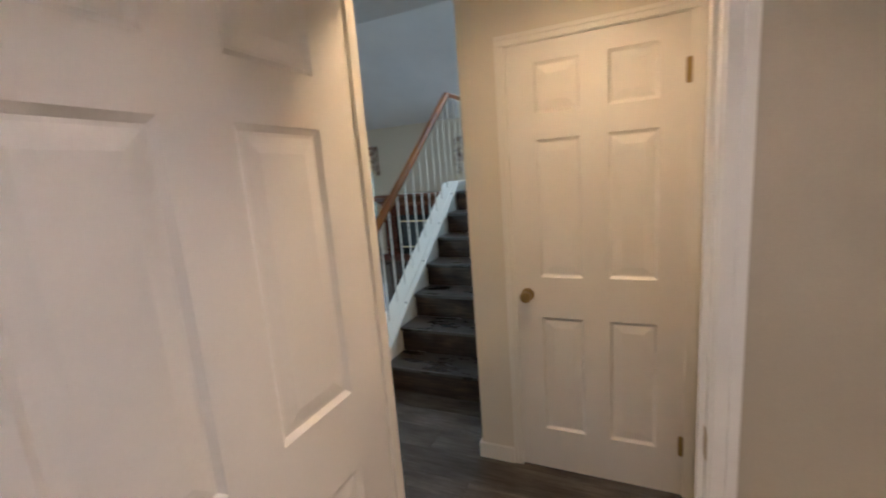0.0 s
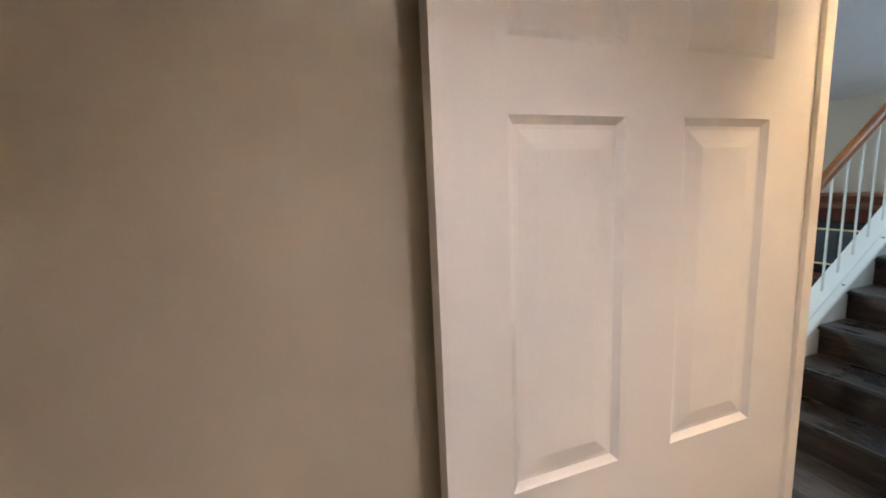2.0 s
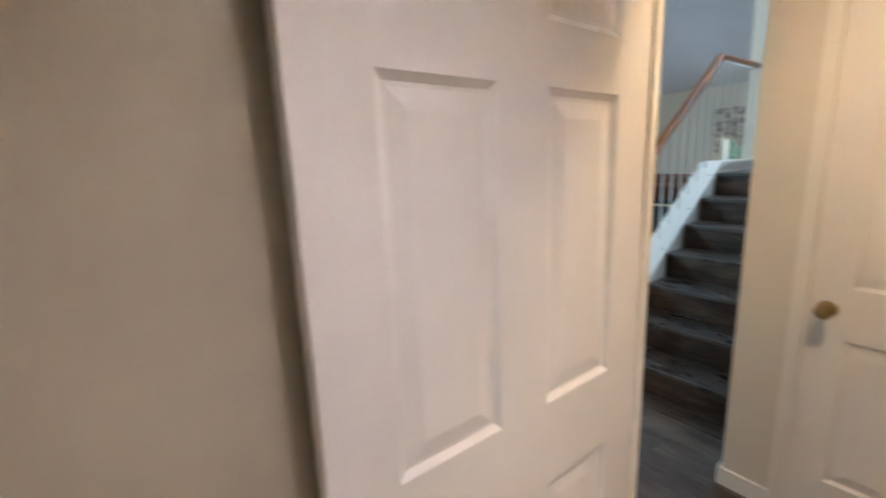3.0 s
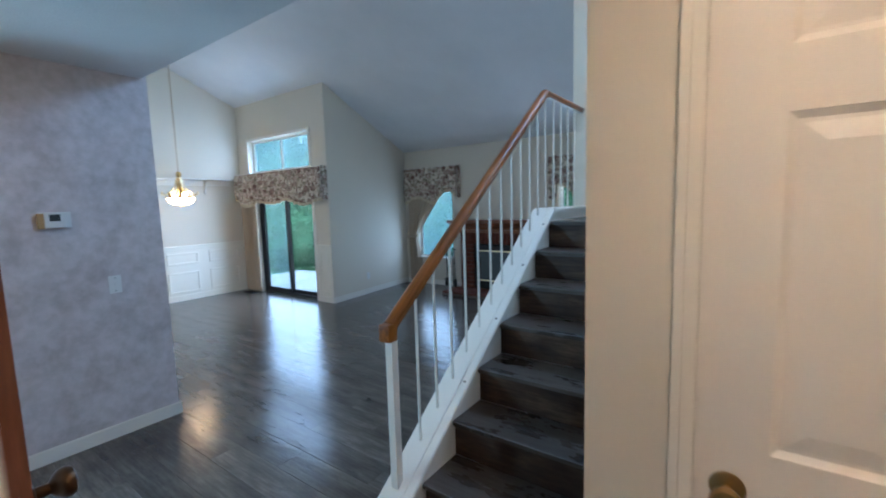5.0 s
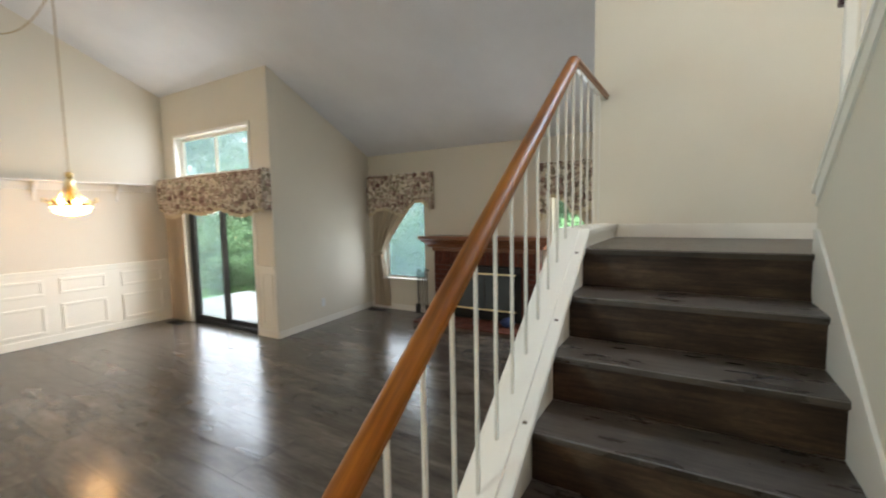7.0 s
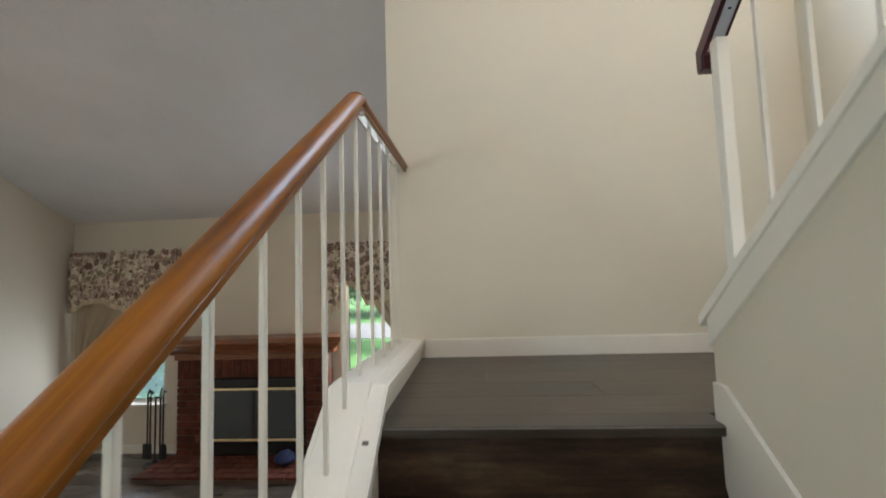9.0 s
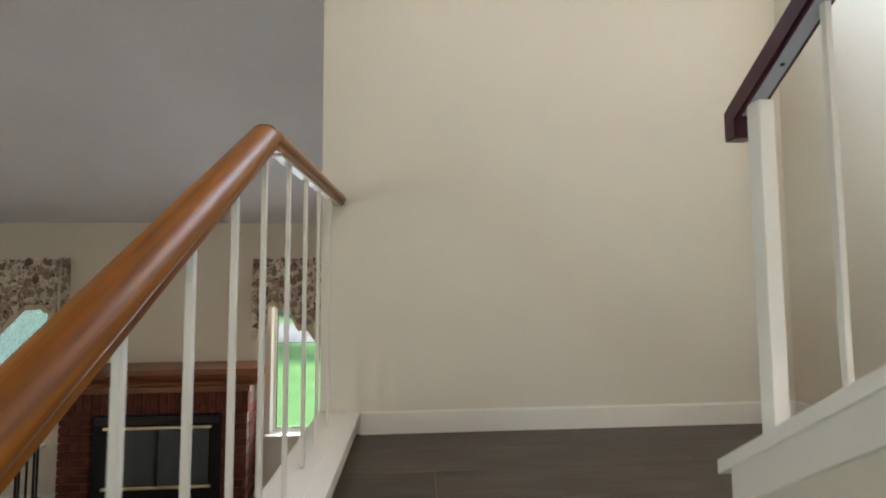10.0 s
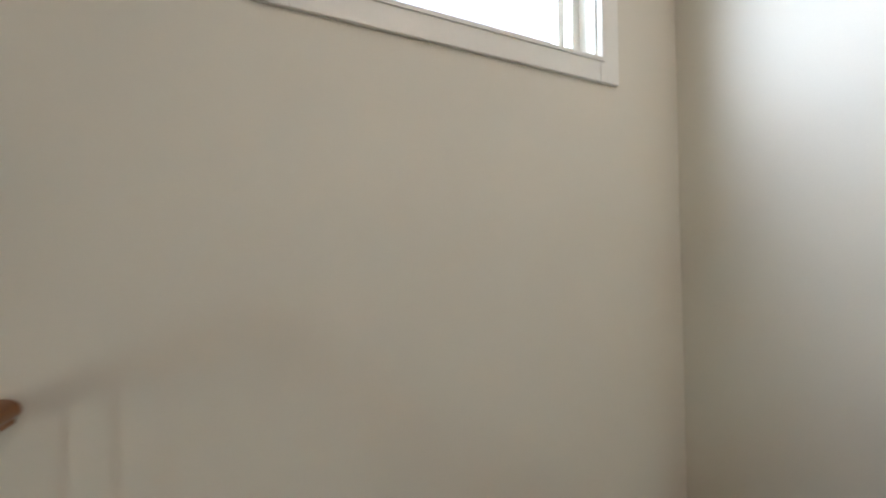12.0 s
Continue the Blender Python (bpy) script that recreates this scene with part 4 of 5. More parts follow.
part("globe", lathe(bmn(), [(0.02, 0.085), (0.06, 0.075), (0.085, 0.03), (0.088, 0.0), (0.078, -0.045), (0.045, -0.075), (0.01, -0.085)], 24, (-0.11, 0, 0)), glowing("fill_globe_glow", (1.0, 0.76, 0.63), 2.5), wl, "glowing frosted glass globe", True)


def downlight(name, at, depth, strength, c, label):
    """A surface-mounted can: the lens sits back in the rim, which cuts off the light to the sides."""
    d = holder(name, at, label, "ceiling light")
    part("housing", lathe(bmn(), [(0.004, 0), (0.09, 0), (0.09, -0.02 - depth), (0.082, -0.02 - depth), (0.080, -0.015), (0.004, -0.015)], 32), PLASTIC, d, "", True)
    part("diffuser", lathe(bmn(), [(0.076, -0.014), (0.076, -0.02), (0.004, -0.02)], 32), glowing(name + "_glow", c, strength), d, "glowing round lens")
    return d


downlight("room_downlight", (0.80, -1.72, HALL_Z - 0.0005), 0.112, 70, (1.0, 0.79, 0.65), "white can downlight on the tan room's ceiling, lit")
downlight("hall_downlight", (0.56, -0.70, HALL_Z - 0.0005), 0.03, 44, (1.0, 0.63, 0.30), "white can downlight on the hall ceiling, lit")
# No lamp is known here: added out of view to brighten the stairwell.
dome_light("upper_hall_light", (0.55, -0.2, TOP - 0.0005), 0.18, 14, (1.0, 0.90, 0.80), "unseen lit dome added on the upper ceiling as stairwell fill")


def opening_lamp(name, at, towards, w, h, power, c=(0.80, 0.91, 1.0)):
    """Sky light that enters by a window opening."""
    data = bpy.data.lights.new(name, "AREA")
    data.shape, data.size, data.size_y, data.energy, data.color = "RECTANGLE", w, h, power, c
    o = new(name, data)
    o.matrix_world = look(at, towards)
    return o


patio_light = opening_lamp("patio_door_daylight", (-5.95, Y_SLIDE + 0.025, 0.85), (-5.95, 0, 0.80), 1.40, 1.5, 5.6)
patio_light.data.spread = radians(145)
opening_lamp("transom_daylight", (-6.03, Y_SLIDE + 0.03, 2.38), (-6.03, 0, 2.1), 1.6, 0.5, 3.0)
opening_lamp("left_window_daylight", (-4.3, Y_FIRE + 0.008, 1.15), (-4.3, 0, 1.15), 0.72, 1.2, 1.6)
opening_lamp("right_window_daylight", (-1.54, Y_FIRE + 0.008, 1.15), (-1.54, 0, 1.15), 0.72, 1.2, 4.8)
high = opening_lamp("high_window_daylight", (0.07, END_Y + 0.06, 3.82), (0.07, 1.0, 3.3), 0.95, 0.9, 12, (0.62, 0.81, 1.0))
high.data.spread = radians(152)
opening_lamp("kitchen_daylight", (-4.1, -2.72, 1.45), (-4.1, 0, 1.2), 1.1, 1.0, 24, (0.66, 0.95, 0.96))


# ---- dining room ----
d = holder("wainscot", (0, 0, 0), "white painted wainscot panelling with chair rail", "wainscot", kind="structure")
xw = X_DIN
part("backboard", boxes((xw, xw + 0.006, 0.23, Y_SLIDE - 0.001, 0.09, 0.87)), WAINS, d)
part("chair_rail", boxes((xw, xw + 0.03, 0.23, Y_SLIDE - 0.001, 0.885, 0.915), (xw, xw + 0.018, 0.23, Y_SLIDE - 0.001, 0.845, 0.886), bevel=0.004), WAINS, d)
part("base_moulding", boxes((xw, xw + 0.016, 0.23, Y_SLIDE - 0.001, 0.001, 0.095), bevel=0.004), WAINS, d)


def moulding_frame(y0, y1, z0, z1):
    bm = bmn()
    w = 0.036
    for a, b, c, e in ((y0, y1, z0, z0 + w), (y0, y1, z1 - w, z1), (y0, y0 + w, z0 + w, z1 - w), (y1 - w, y1, z0 + w, z1 - w)):
        box(bm, xw + 0.005, xw + 0.022, a, b, c, e, 0.006)
    part("panel_moulding", bm, WAINS, d)


for ya, yb in ((2.55, 3.08), (1.89, 2.38), (1.28, 1.74), (0.66, 1.12)):
    moulding_frame(ya, yb, 0.60, 0.80)
    moulding_frame(ya, yb, 0.13, 0.48)
w2 = holder("wainscot_pier", (0, 0, 0), "white wainscot strip with chair rail beside the patio door", "wainscot", kind="structure")
part("backboard", boxes((-5.128, X_PIER - 0.002, Y_SLIDE - 0.006, Y_SLIDE - 0.0005, 0.09, 0.87)), WAINS, w2)
part("chair_rail", boxes((-5.128, X_PIER, Y_SLIDE - 0.024, Y_SLIDE - 0.0005, 0.87, 0.905), bevel=0.004), WAINS, w2)
part("panel_moulding", boxes((-5.07, -5.045, Y_SLIDE - 0.016, Y_SLIDE - 0.005, 0.15, 0.8), (-4.885, -4.86, Y_SLIDE - 0.016, Y_SLIDE - 0.005, 0.15, 0.8), (-5.045, -4.885, Y_SLIDE - 0.016, Y_SLIDE - 0.005, 0.15, 0.175), (-5.045, -4.885, Y_SLIDE - 0.016, Y_SLIDE - 0.005, 0.775, 0.8), bevel=0.003), WAINS, w2)

shelf = holder("wall_shelf", (0, 0, 0), "long white wall shelf on curved brackets, empty", "shelf")
part("board", boxes((X_DIN + 0.001, X_DIN + 0.20, 0.5, 3.0, 1.99, 2.012), bevel=0.004), TRIM, shelf)
part("rail_board", boxes((X_DIN + 0.001, X_DIN + 0.02, 0.5, 3.0, 1.90, 1.989), bevel=0.003), TRIM, shelf)
for yb in (2.58, 1.74, 0.9):
    n_arc = [(X_DIN + 0.02 + 0.15 * (1 - math.cos(a)) * 1.0, 1.989 - 0.21 * (1 - math.sin(a))) for a in np.linspace(0, math.pi / 2, 8)]
    outline = [(X_DIN + 0.001, 1.76), *n_arc, (X_DIN + 0.17, 1.989), (X_DIN + 0.001, 1.989)]
    part("bracket", prism(bmn(), outline, "y", yb - 0.016, yb + 0.016), TRIM, shelf)


# ---- chandelier ----
CH = (-6.15, 1.74)
ch = holder("chandelier", (CH[0], CH[1], 0), "brass chandelier with lit alabaster bowl on a long chain", "chandelier")
HOOK_Z = vault(CH[1])
BULB = glowing("bulb_glow", (1.0, 0.64, 0.30), 22)
part("bowl", lathe(bmn(), [(0.165, 1.665), (0.172, 1.655), (0.165, 1.63), (0.135, 1.596), (0.085, 1.573), (0.02, 1.566)], 40), glowing("alabaster_glow", (1.0, 0.58, 0.24), 4.2), ch, "glowing alabaster glass bowl", True)
for i in range(3):
    a = 2 * math.pi * i / 3 + 0.4
    part("bulb", lathe(bmn(), [(0.006, 1.684), (0.016, 1.70), (0.021, 1.72), (0.017, 1.738), (0.004, 1.746)], 12, (0.085 * math.cos(a), 0.085 * math.sin(a), 0)), BULB, ch, "small glowing bulb", True)
part("rim", lathe(bmn(), [(0.166, 1.664), (0.182, 1.668), (0.184, 1.678), (0.168, 1.684)], 40), BRASS, ch, "", True)
part("bowl_band", lathe(bmn(), [(0.163, 1.624), (0.169, 1.626), (0.171, 1.634), (0.168, 1.640), (0.163, 1.642)], 40), BRASS, ch, "narrow brass band round the bowl", True)
part("finial", lathe(bmn(), [(0.004, 1.543), (0.010, 1.55), (0.008, 1.558), (0.016, 1.566)], 16), BRASS, ch, "", True)
part("stem", lathe(bmn(), [(0.05, 1.69), (0.03, 1.74), (0.045, 1.80), (0.035, 1.86), (0.02, 1.92), (0.028, 1.97), (0.035, 1.995), (0.033, 2.02), (0.012, 2.035)], 20), BRASS, ch, "", True)
for i in range(8):
    a = 2 * math.pi * i / 8
    pts = [(math.cos(a) * r, math.sin(a) * r, z) for r, z in ((0.028, 1.955), (0.042, 1.88), (0.078, 1.80), (0.14, 1.735), (0.20, 1.705), (0.238, 1.722), (0.235, 1.75), (0.214, 1.746))]
    part("arm", sweep(bmn(), pts, ring_outline(0.008, 6)), BRIGHT_BRASS, ch, "", True)
    bm = bmn()
    c_, s_ = math.cos(a + 0.39), math.sin(a + 0.39)
    loop = [(0.155, 0.0, 1.68), (0.175, 0.025, 1.70), (0.19, 0.012, 1.735), (0.20, 0.0, 1.75), (0.19, -0.012, 1.735), (0.175, -0.025, 1.70)]
    for off in (0, 0.004):
        vs = [bm.verts.new(((r + off) * c_ - t * s_, (r + off) * s_ + t * c_, z)) for r, t, z in loop]
        bm.faces.new(vs if off else vs[::-1])
    bm.verts.ensure_lookup_table()
    for k in range(6):
        j = (k + 1) % 6
        bm.faces.new((bm.verts[k], bm.verts[j], bm.verts[6 + j], bm.verts[6 + k]))
    part("leaf_ornament", bm, BRASS, ch)
bm = bmn()
z, i = 2.03, 0
while z < HOOK_Z - 0.03:
    pts = []
    for k in range(9):
        a = 2 * math.pi * k / 8
        u, w = 0.007 * math.cos(a), 0.019 * math.sin(a)
        pts.append((u, 0, z + 0.016 + w) if i % 2 else (0, u, z + 0.016 + w))
    sweep(bm, pts, ring_outline(0.0028, 4))
    z, i = z + 0.031, i + 1
part("chain", bm, AGED, ch)
part("ceiling_hook", lathe(bmn(), [(0.014, HOOK_Z + 0.005), (0.014, HOOK_Z - 0.012), (0.005, HOOK_Z - 0.035)], 12), BRASS, ch)
end = Vector((-6.15 - CH[0], 0.5 - CH[1], vault(0.5) - 0.004))
start_ = Vector((0, 0, HOOK_Z - 0.03))
pts = []
for k in range(19):
    t = k / 18
    p = start_.lerp(end, t)
    p.z -= 0.95 * 4 * t * (1 - t) * (1 - 0.25 * t)
    pts.append(tuple(p))
part("swag_cord", sweep(bmn(), pts, ring_outline(0.006, 6)), AGED, ch, "brass chain draped to a second hook", True)


# ---- curtains ----
def cloth(bm, fn, nu, nv, thick=0.004):
    """A cloth sheet from fn(u, v) -> point, doubled to give it thickness along y."""
    grid = [[bm.verts.new(fn(i / nu, j / nv)) for j in range(nv + 1)] for i in range(nu + 1)]
    back = [[bm.verts.new(g.co + Vector((0, thick, 0))) for g in row] for row in grid]
    for i in range(nu):
        for j in range(nv):
            bm.faces.new((grid[i][j], grid[i + 1][j], grid[i + 1][j + 1], grid[i][j + 1]))
            bm.faces.new((back[i][j], back[i][j + 1], back[i + 1][j + 1], back[i + 1][j]))
    for i in range(nu):
        bm.faces.new((grid[i][0], back[i][0], back[i + 1][0], grid[i + 1][0]))
        bm.faces.new((grid[i][nv], grid[i + 1][nv], back[i + 1][nv], back[i][nv]))
    return bm


def fold(x, k, seed):
    return math.sin(x * k + seed) + 0.45 * math.sin(x * k * 2.3 + seed * 1.7)


# patio door valance
val = holder("patio_valance", (0, 0, 0), "gathered floral valance with scalloped cream hem over the patio door", "valance")
VX0, VX1, VT = -7.19, -4.80, 2.095


def hem(u):
    s = abs(math.sin(u * math.pi * 3.0 + 0.35))
    return 1.55 + 0.075 * (1 - s) - 0.02 * math.sin(u * 9) + (0.05 if u < 0.06 else 0)


def patio_val(u, v):
    x = VX0 + (VX1 - VX0) * u
    z = VT + (hem(u) - VT) * v
    return (x, Y_SLIDE - 0.115 - 0.020 * fold(x, 40, 0.4) * (0.35 + 0.65 * v) - 0.03 * math.sin(math.pi * v), z)


part("cloth", cloth(bmn(), patio_val, 220, 14), FLORAL, val, "", True)
part("hem_trim", cloth(bmn(), lambda u, v: (lambda p: (p[0], p[1] - 0.004, p[2] + 0.075 - 0.095 * v - 0.008 * v * math.sin(u * 330)))(patio_val(u, 1.0)), 220, 2, 0.003), FRINGE, val, "cream fringe along the hem", True)
part("return_cloth", boxes((VX1 - 0.004, VX1, Y_SLIDE - 0.115, Y_SLIDE - 0.004, 1.6, VT)), FLORAL, val)
part("head_board", boxes((VX0, VX1 - 0.005, Y_SLIDE - 0.125, Y_SLIDE - 0.001, VT - 0.012, VT - 0.002)), TRIM, val)

cur = holder("patio_curtain", (0, 0, 0), "long pleated beige curtain gathered beside the patio door", "curtain")
part("cloth", cloth(bmn(), lambda u, v: (-7.12 + 0.47 * u + 0.02 * math.sin(3 * v) * (1 - u), Y_SLIDE - 0.07 - 0.028 * fold(u * 0.36, 75, 0.0), 1.98 - 1.955 * v), 60, 12), BEIGE_CLOTH, cur, "", True)


def window_dressing(mirror, x0, x1):
    """A floral valance with a deep tail, and a cream curtain tied back to one side of a window."""
    def X(u):
        return x1 - (x1 - x0) * u if mirror else x0 + (x1 - x0) * u
    v_ = holder("window_valance", (0, 0, 0), "floral valance with cream fringed hem over the living room window", "valance", "living room valances")
    top = 2.135

    def drop(u):
        return float(np.interp(u, (0, 0.06, 0.14, 0.3, 0.45, 0.55, 0.62, 0.68, 0.78, 0.88, 0.94, 1), (1.50, 1.51, 1.585, 1.60, 1.53, 1.49, 1.50, 1.62, 1.70, 1.71, 1.64, 1.56)))

    def sheet(u, v):
        x = X(u)
        return (x, Y_FIRE - 0.10 - 0.016 * fold(x, 44, 1.0 if mirror else 2.0) * (0.35 + 0.65 * v) - 0.025 * math.sin(math.pi * v), top + (drop(u) - top) * v)
    part("cloth", cloth(bmn(), sheet, 130, 14), FLORAL, v_, "", True)
    part("hem_trim", cloth(bmn(), lambda u, v: (lambda p: (p[0], p[1] - 0.004, p[2] + 0.055 - 0.075 * v - 0.006 * v * math.sin(u * 190)))(sheet(u, 1.0)), 130, 2, 0.003), FRINGE, v_, "cream fringe along the hem", True)
    part("return_cloth", boxes((X(1) - 0.003, X(1) + 0.003, Y_FIRE - 0.095, Y_FIRE - 0.004, 1.58, top)), FLORAL, v_)
    part("head_board", boxes((min(X(0), X(1)), max(X(0), X(1)), Y_FIRE - 0.105, Y_FIRE - 0.001, top - 0.012, top - 0.003)), TRIM, v_)
    part("return_cloth", boxes((X(0) - 0.003, X(0) + 0.003, Y_FIRE - 0.095, Y_FIRE - 0.004, 1.52, top - 0.013)), FLORAL, v_)
    if mirror:
        part("tail", cloth(bmn(), lambda u, v: (X(0.93) + 0.15 * (u - 0.5) * (1 - 0.25 * v), Y_FIRE - 0.135 - 0.012 * fold(u, 11, 0.3), 1.78 - (0.26 + 0.06 * u) * v), 16, 8), FLORAL, v_, "floral tail hanging from the valance", True)
        for k in (0, 1):
            part("tail_end", cloth(bmn(), lambda u, v: (X(0.93) + (0.02 if k else -0.055) + 0.045 * u - 0.012 * v, Y_FIRE - 0.137 - 0.006 * math.sin(6 * u), 1.53 - 0.04 * (1 - k) - (0.10 - 0.02 * u) * v), 6, 4), FRINGE, v_, "cream fringed end of the tail", True)
    c = holder("window_curtain", (0, 0, 0), "beige curtain tied back to one side of the living room window", "curtain", "living room curtains")

    def drape(u, v):
        # outer edge hangs straight; inner edge sweeps in to the tie, then falls
        tie = 0.56
        if v < tie:
            t = v / tie
            wide = 0.72 * (1 - t) ** 1.15 + 0.15
        else:
            t = (v - tie) / (1 - tie)
            wide = 0.15 + 0.10 * math.sin(t * 1.5)
        x = X(0.05 + u * wide)
        amp = 0.020 if v > 0.35 else 0.014
        return (x, Y_FIRE - 0.05 - amp * fold(u, 24, 0.5), 1.95 - 1.90 * v)
    part("cloth", cloth(bmn(), drape, 48, 28), BEIGE_CLOTH, c, "", True)
    tie_z = 1.95 - 1.90 * 0.56
    xa, xb = sorted((X(0.03), X(0.215)))
    part("tieback", cloth(bmn(), lambda u, v: (xa + (xb - xa) * u, Y_FIRE - 0.085 - 0.02 * math.sin(math.pi * u), tie_z + 0.03 - 0.05 * v + 0.02 * (u - 0.5)), 12, 3), BEIGE_CLOTH, c, "beige cloth tieback", True)


window_dressing(False, -4.92, -3.73)
window_dressing(True, -2.10, -1.05)


# ---- fireplace ----
fp = holder("fireplace", (0, 0, 0), "red brick fireplace with wooden crown mantel and glass doors", "fireplace")
FX0, FX1, FY = -3.62, -2.08, 5.0
BX0, BX1, BZ0, BZ1 = -3.36, -2.30, 0.10, 0.80
part("core", boxes((FX0 + 0.012, BX0 - 0.012, FY + 0.012, Y_FIRE - 0.001, 0.001, 1.03), (BX1 + 0.012, FX1 - 0.012, FY + 0.012, Y_FIRE - 0.001, 0.001, 1.03), (BX0 - 0.012, BX1 + 0.012, FY + 0.012, Y_FIRE - 0.001, BZ1 + 0.012, 1.03), (BX0 - 0.012, BX1 + 0.012, FY + 0.14, Y_FIRE - 0.001, 0.001, BZ1 + 0.012)), MORTAR, fp)
crown = [(FY - 0.0, 1.03), (FY - 0.03, 1.045), (FY - 0.035, 1.075), (FY - 0.07, 1.10), (FY - 0.10, 1.125), (FY - 0.105, 1.14), (FY - 0.13, 1.155), (FY - 0.13, 1.20), (Y_FIRE - 0.001, 1.20), (Y_FIRE - 0.001, 1.03)]
bm = bmn()
rings = []
for y, z in crown:
    out = max(0, FY - y)
    rings.append([bm.verts.new((FX0 - 0.06 - out, y, z)), bm.verts.new((FX1 + 0.05 + out, y, z))])
nc = len(crown)
for i in range(nc):
    j = (i + 1) % nc
    bm.faces.new((rings[i][0], rings[i][1], rings[j][1], rings[j][0]))
bm.faces.new([r[0] for r in rings]), bm.faces.new([r[1] for r in rings][::-1])
part("mantel", bm, MANTELM, fp, "stained oak crown mantel shelf")
part("frieze", boxes((FX0 - 0.02, FX1 + 0.02, FY - 0.02, FY + 0.01, 0.985, 1.035), bevel=0.004), MANTELM, fp, "narrow stained oak frieze board")
part("firebox_surround", boxes((BX0, BX1, FY + 0.02, FY + 0.139, BZ0 - 0.04, BZ1)), SOOT, fp, "black metal firebox front")
doors = part("glass_door", boxes((BX0 + 0.12, BX1 - 0.10, FY + 0.005, FY + 0.021, BZ0 + 0.10, BZ1 - 0.12)), DARKGLASS, fp, "dark glass fireplace doors")
for z in (BZ0 + 0.09, BZ1 - 0.12):
    part("brass_bar", boxes((BX0 + 0.10, BX1 - 0.08, FY - 0.008, FY + 0.012, z, z + 0.022), bevel=0.004), BRIGHT_BRASS, doors, "bright brass rail")
for x in ((BX0 + BX1) / 2,):
    part("door_stile", boxes((x - 0.012, x + 0.012, FY - 0.002, FY + 0.0045, BZ0 + 0.10, BZ1 - 0.13), bevel=0.002), BLACK, doors)
part("damper_strip", boxes((BX0 + 0.02, BX1 - 0.02, FY + 0.008, FY + 0.0195, BZ1 - 0.085, BZ1 - 0.02), bevel=0.004), BLACK, fp)
hearth = holder("hearth", (0, 0, 0), "low red brick hearth on the plank floor", "hearth")
part("bed", boxes((-3.69, -2.05, 4.53, 4.998, 0.001, 0.036)), MORTAR, hearth)

# fire tools
ft = holder("fireplace_tools", (-3.78, 4.92, 0.0), "black wrought iron fireplace tool set on a stand", "fireplace tools")
part("stand_base", lathe(bmn(), [(0.10, 0.001), (0.10, 0.012), (0.03, 0.03), (0.012, 0.05)], 20), IRON, ft)
part("stand_pole", lathe(bmn(), [(0.008, 0.04), (0.008, 0.66)], 10), IRON, ft)
bm = sweep(bmn(), [(-0.09, 0, 0.64), (0.09, 0, 0.64)], ring_outline(0.006, 6))
sweep(bm, [(0, -0.07, 0.64), (0, 0.07, 0.64)], ring_outline(0.006, 6))
part("cross_arm", bm, IRON, ft)
for k, (dx, dy) in enumerate(((-0.08, 0), (0.08, 0), (0, -0.065), (0, 0.065))):
    bm = sweep(bmn(), [(dx, dy, 0.12), (dx, dy, 0.68), (dx + 0.015, dy, 0.71), (dx + 0.03, dy, 0.69)], ring_outline(0.009, 6))
    if k == 0:
        box(bm, dx - 0.045, dx + 0.045, dy - 0.006, dy + 0.006, 0.06, 0.20, 0.003)
    if k == 1:
        lathe(bm, [(0.012, 0.05), (0.035, 0.07), (0.03, 0.18), (0.01, 0.2)], 12, (dx, dy, 0))
    part(("shovel", "brush", "poker", "tongs")[k], bm, IRON, ft)

bag = bmn()
lathe(bag, [(0.02, 0.0), (0.13, 0.015), (0.165, 0.07), (0.15, 0.13), (0.09, 0.18), (0.03, 0.20), (0.005, 0.205)], 18)
for v in bag.verts:
    v.co += Vector((1, 0.7, 0.4)) * 0.03 * noise.noise(v.co * 14)
o = thing("blue_bag", bag, BLUE_CLOTH, "slumped dark blue cloth bag on the brick hearth", "bag", smooth=True)
o.matrix_basis = pose(-2.42, 4.82, 0.058) @ Matrix.Scale(0.58, 4)


# ---- small fixtures ----
th = holder("thermostat", (-3.06, -0.25, 1.453), "white wall thermostat with small grey display on the wallpaper", "thermostat")
part("body", boxes((0.0005, 0.024, -0.048, 0.05, -0.045, 0.045), bevel=0.005), PLASTIC, th)
part("display", boxes((0.0235, 0.0255, -0.026, 0.024, -0.006, 0.034), bevel=0.0006), SCREEN, th, "grey display")
part("back_plate", boxes((0.0002, 0.010, -0.070, 0.076, -0.046, 0.048), bevel=0.002), PLASTIC, th)
part("end_piece", boxes((0.0005, 0.021, -0.078, -0.0485, -0.05, 0.04), bevel=0.003), SIDE_SHADE, th, "side face coloured tan for its shade")
part("button", boxes((0.0235, 0.026, 0.032, 0.05, -0.012, 0.0), bevel=0.0008), PLASTIC, th)
part("button", boxes((0.0235, 0.026, 0.032, 0.05, 0.008, 0.02), bevel=0.0008), PLASTIC, th)


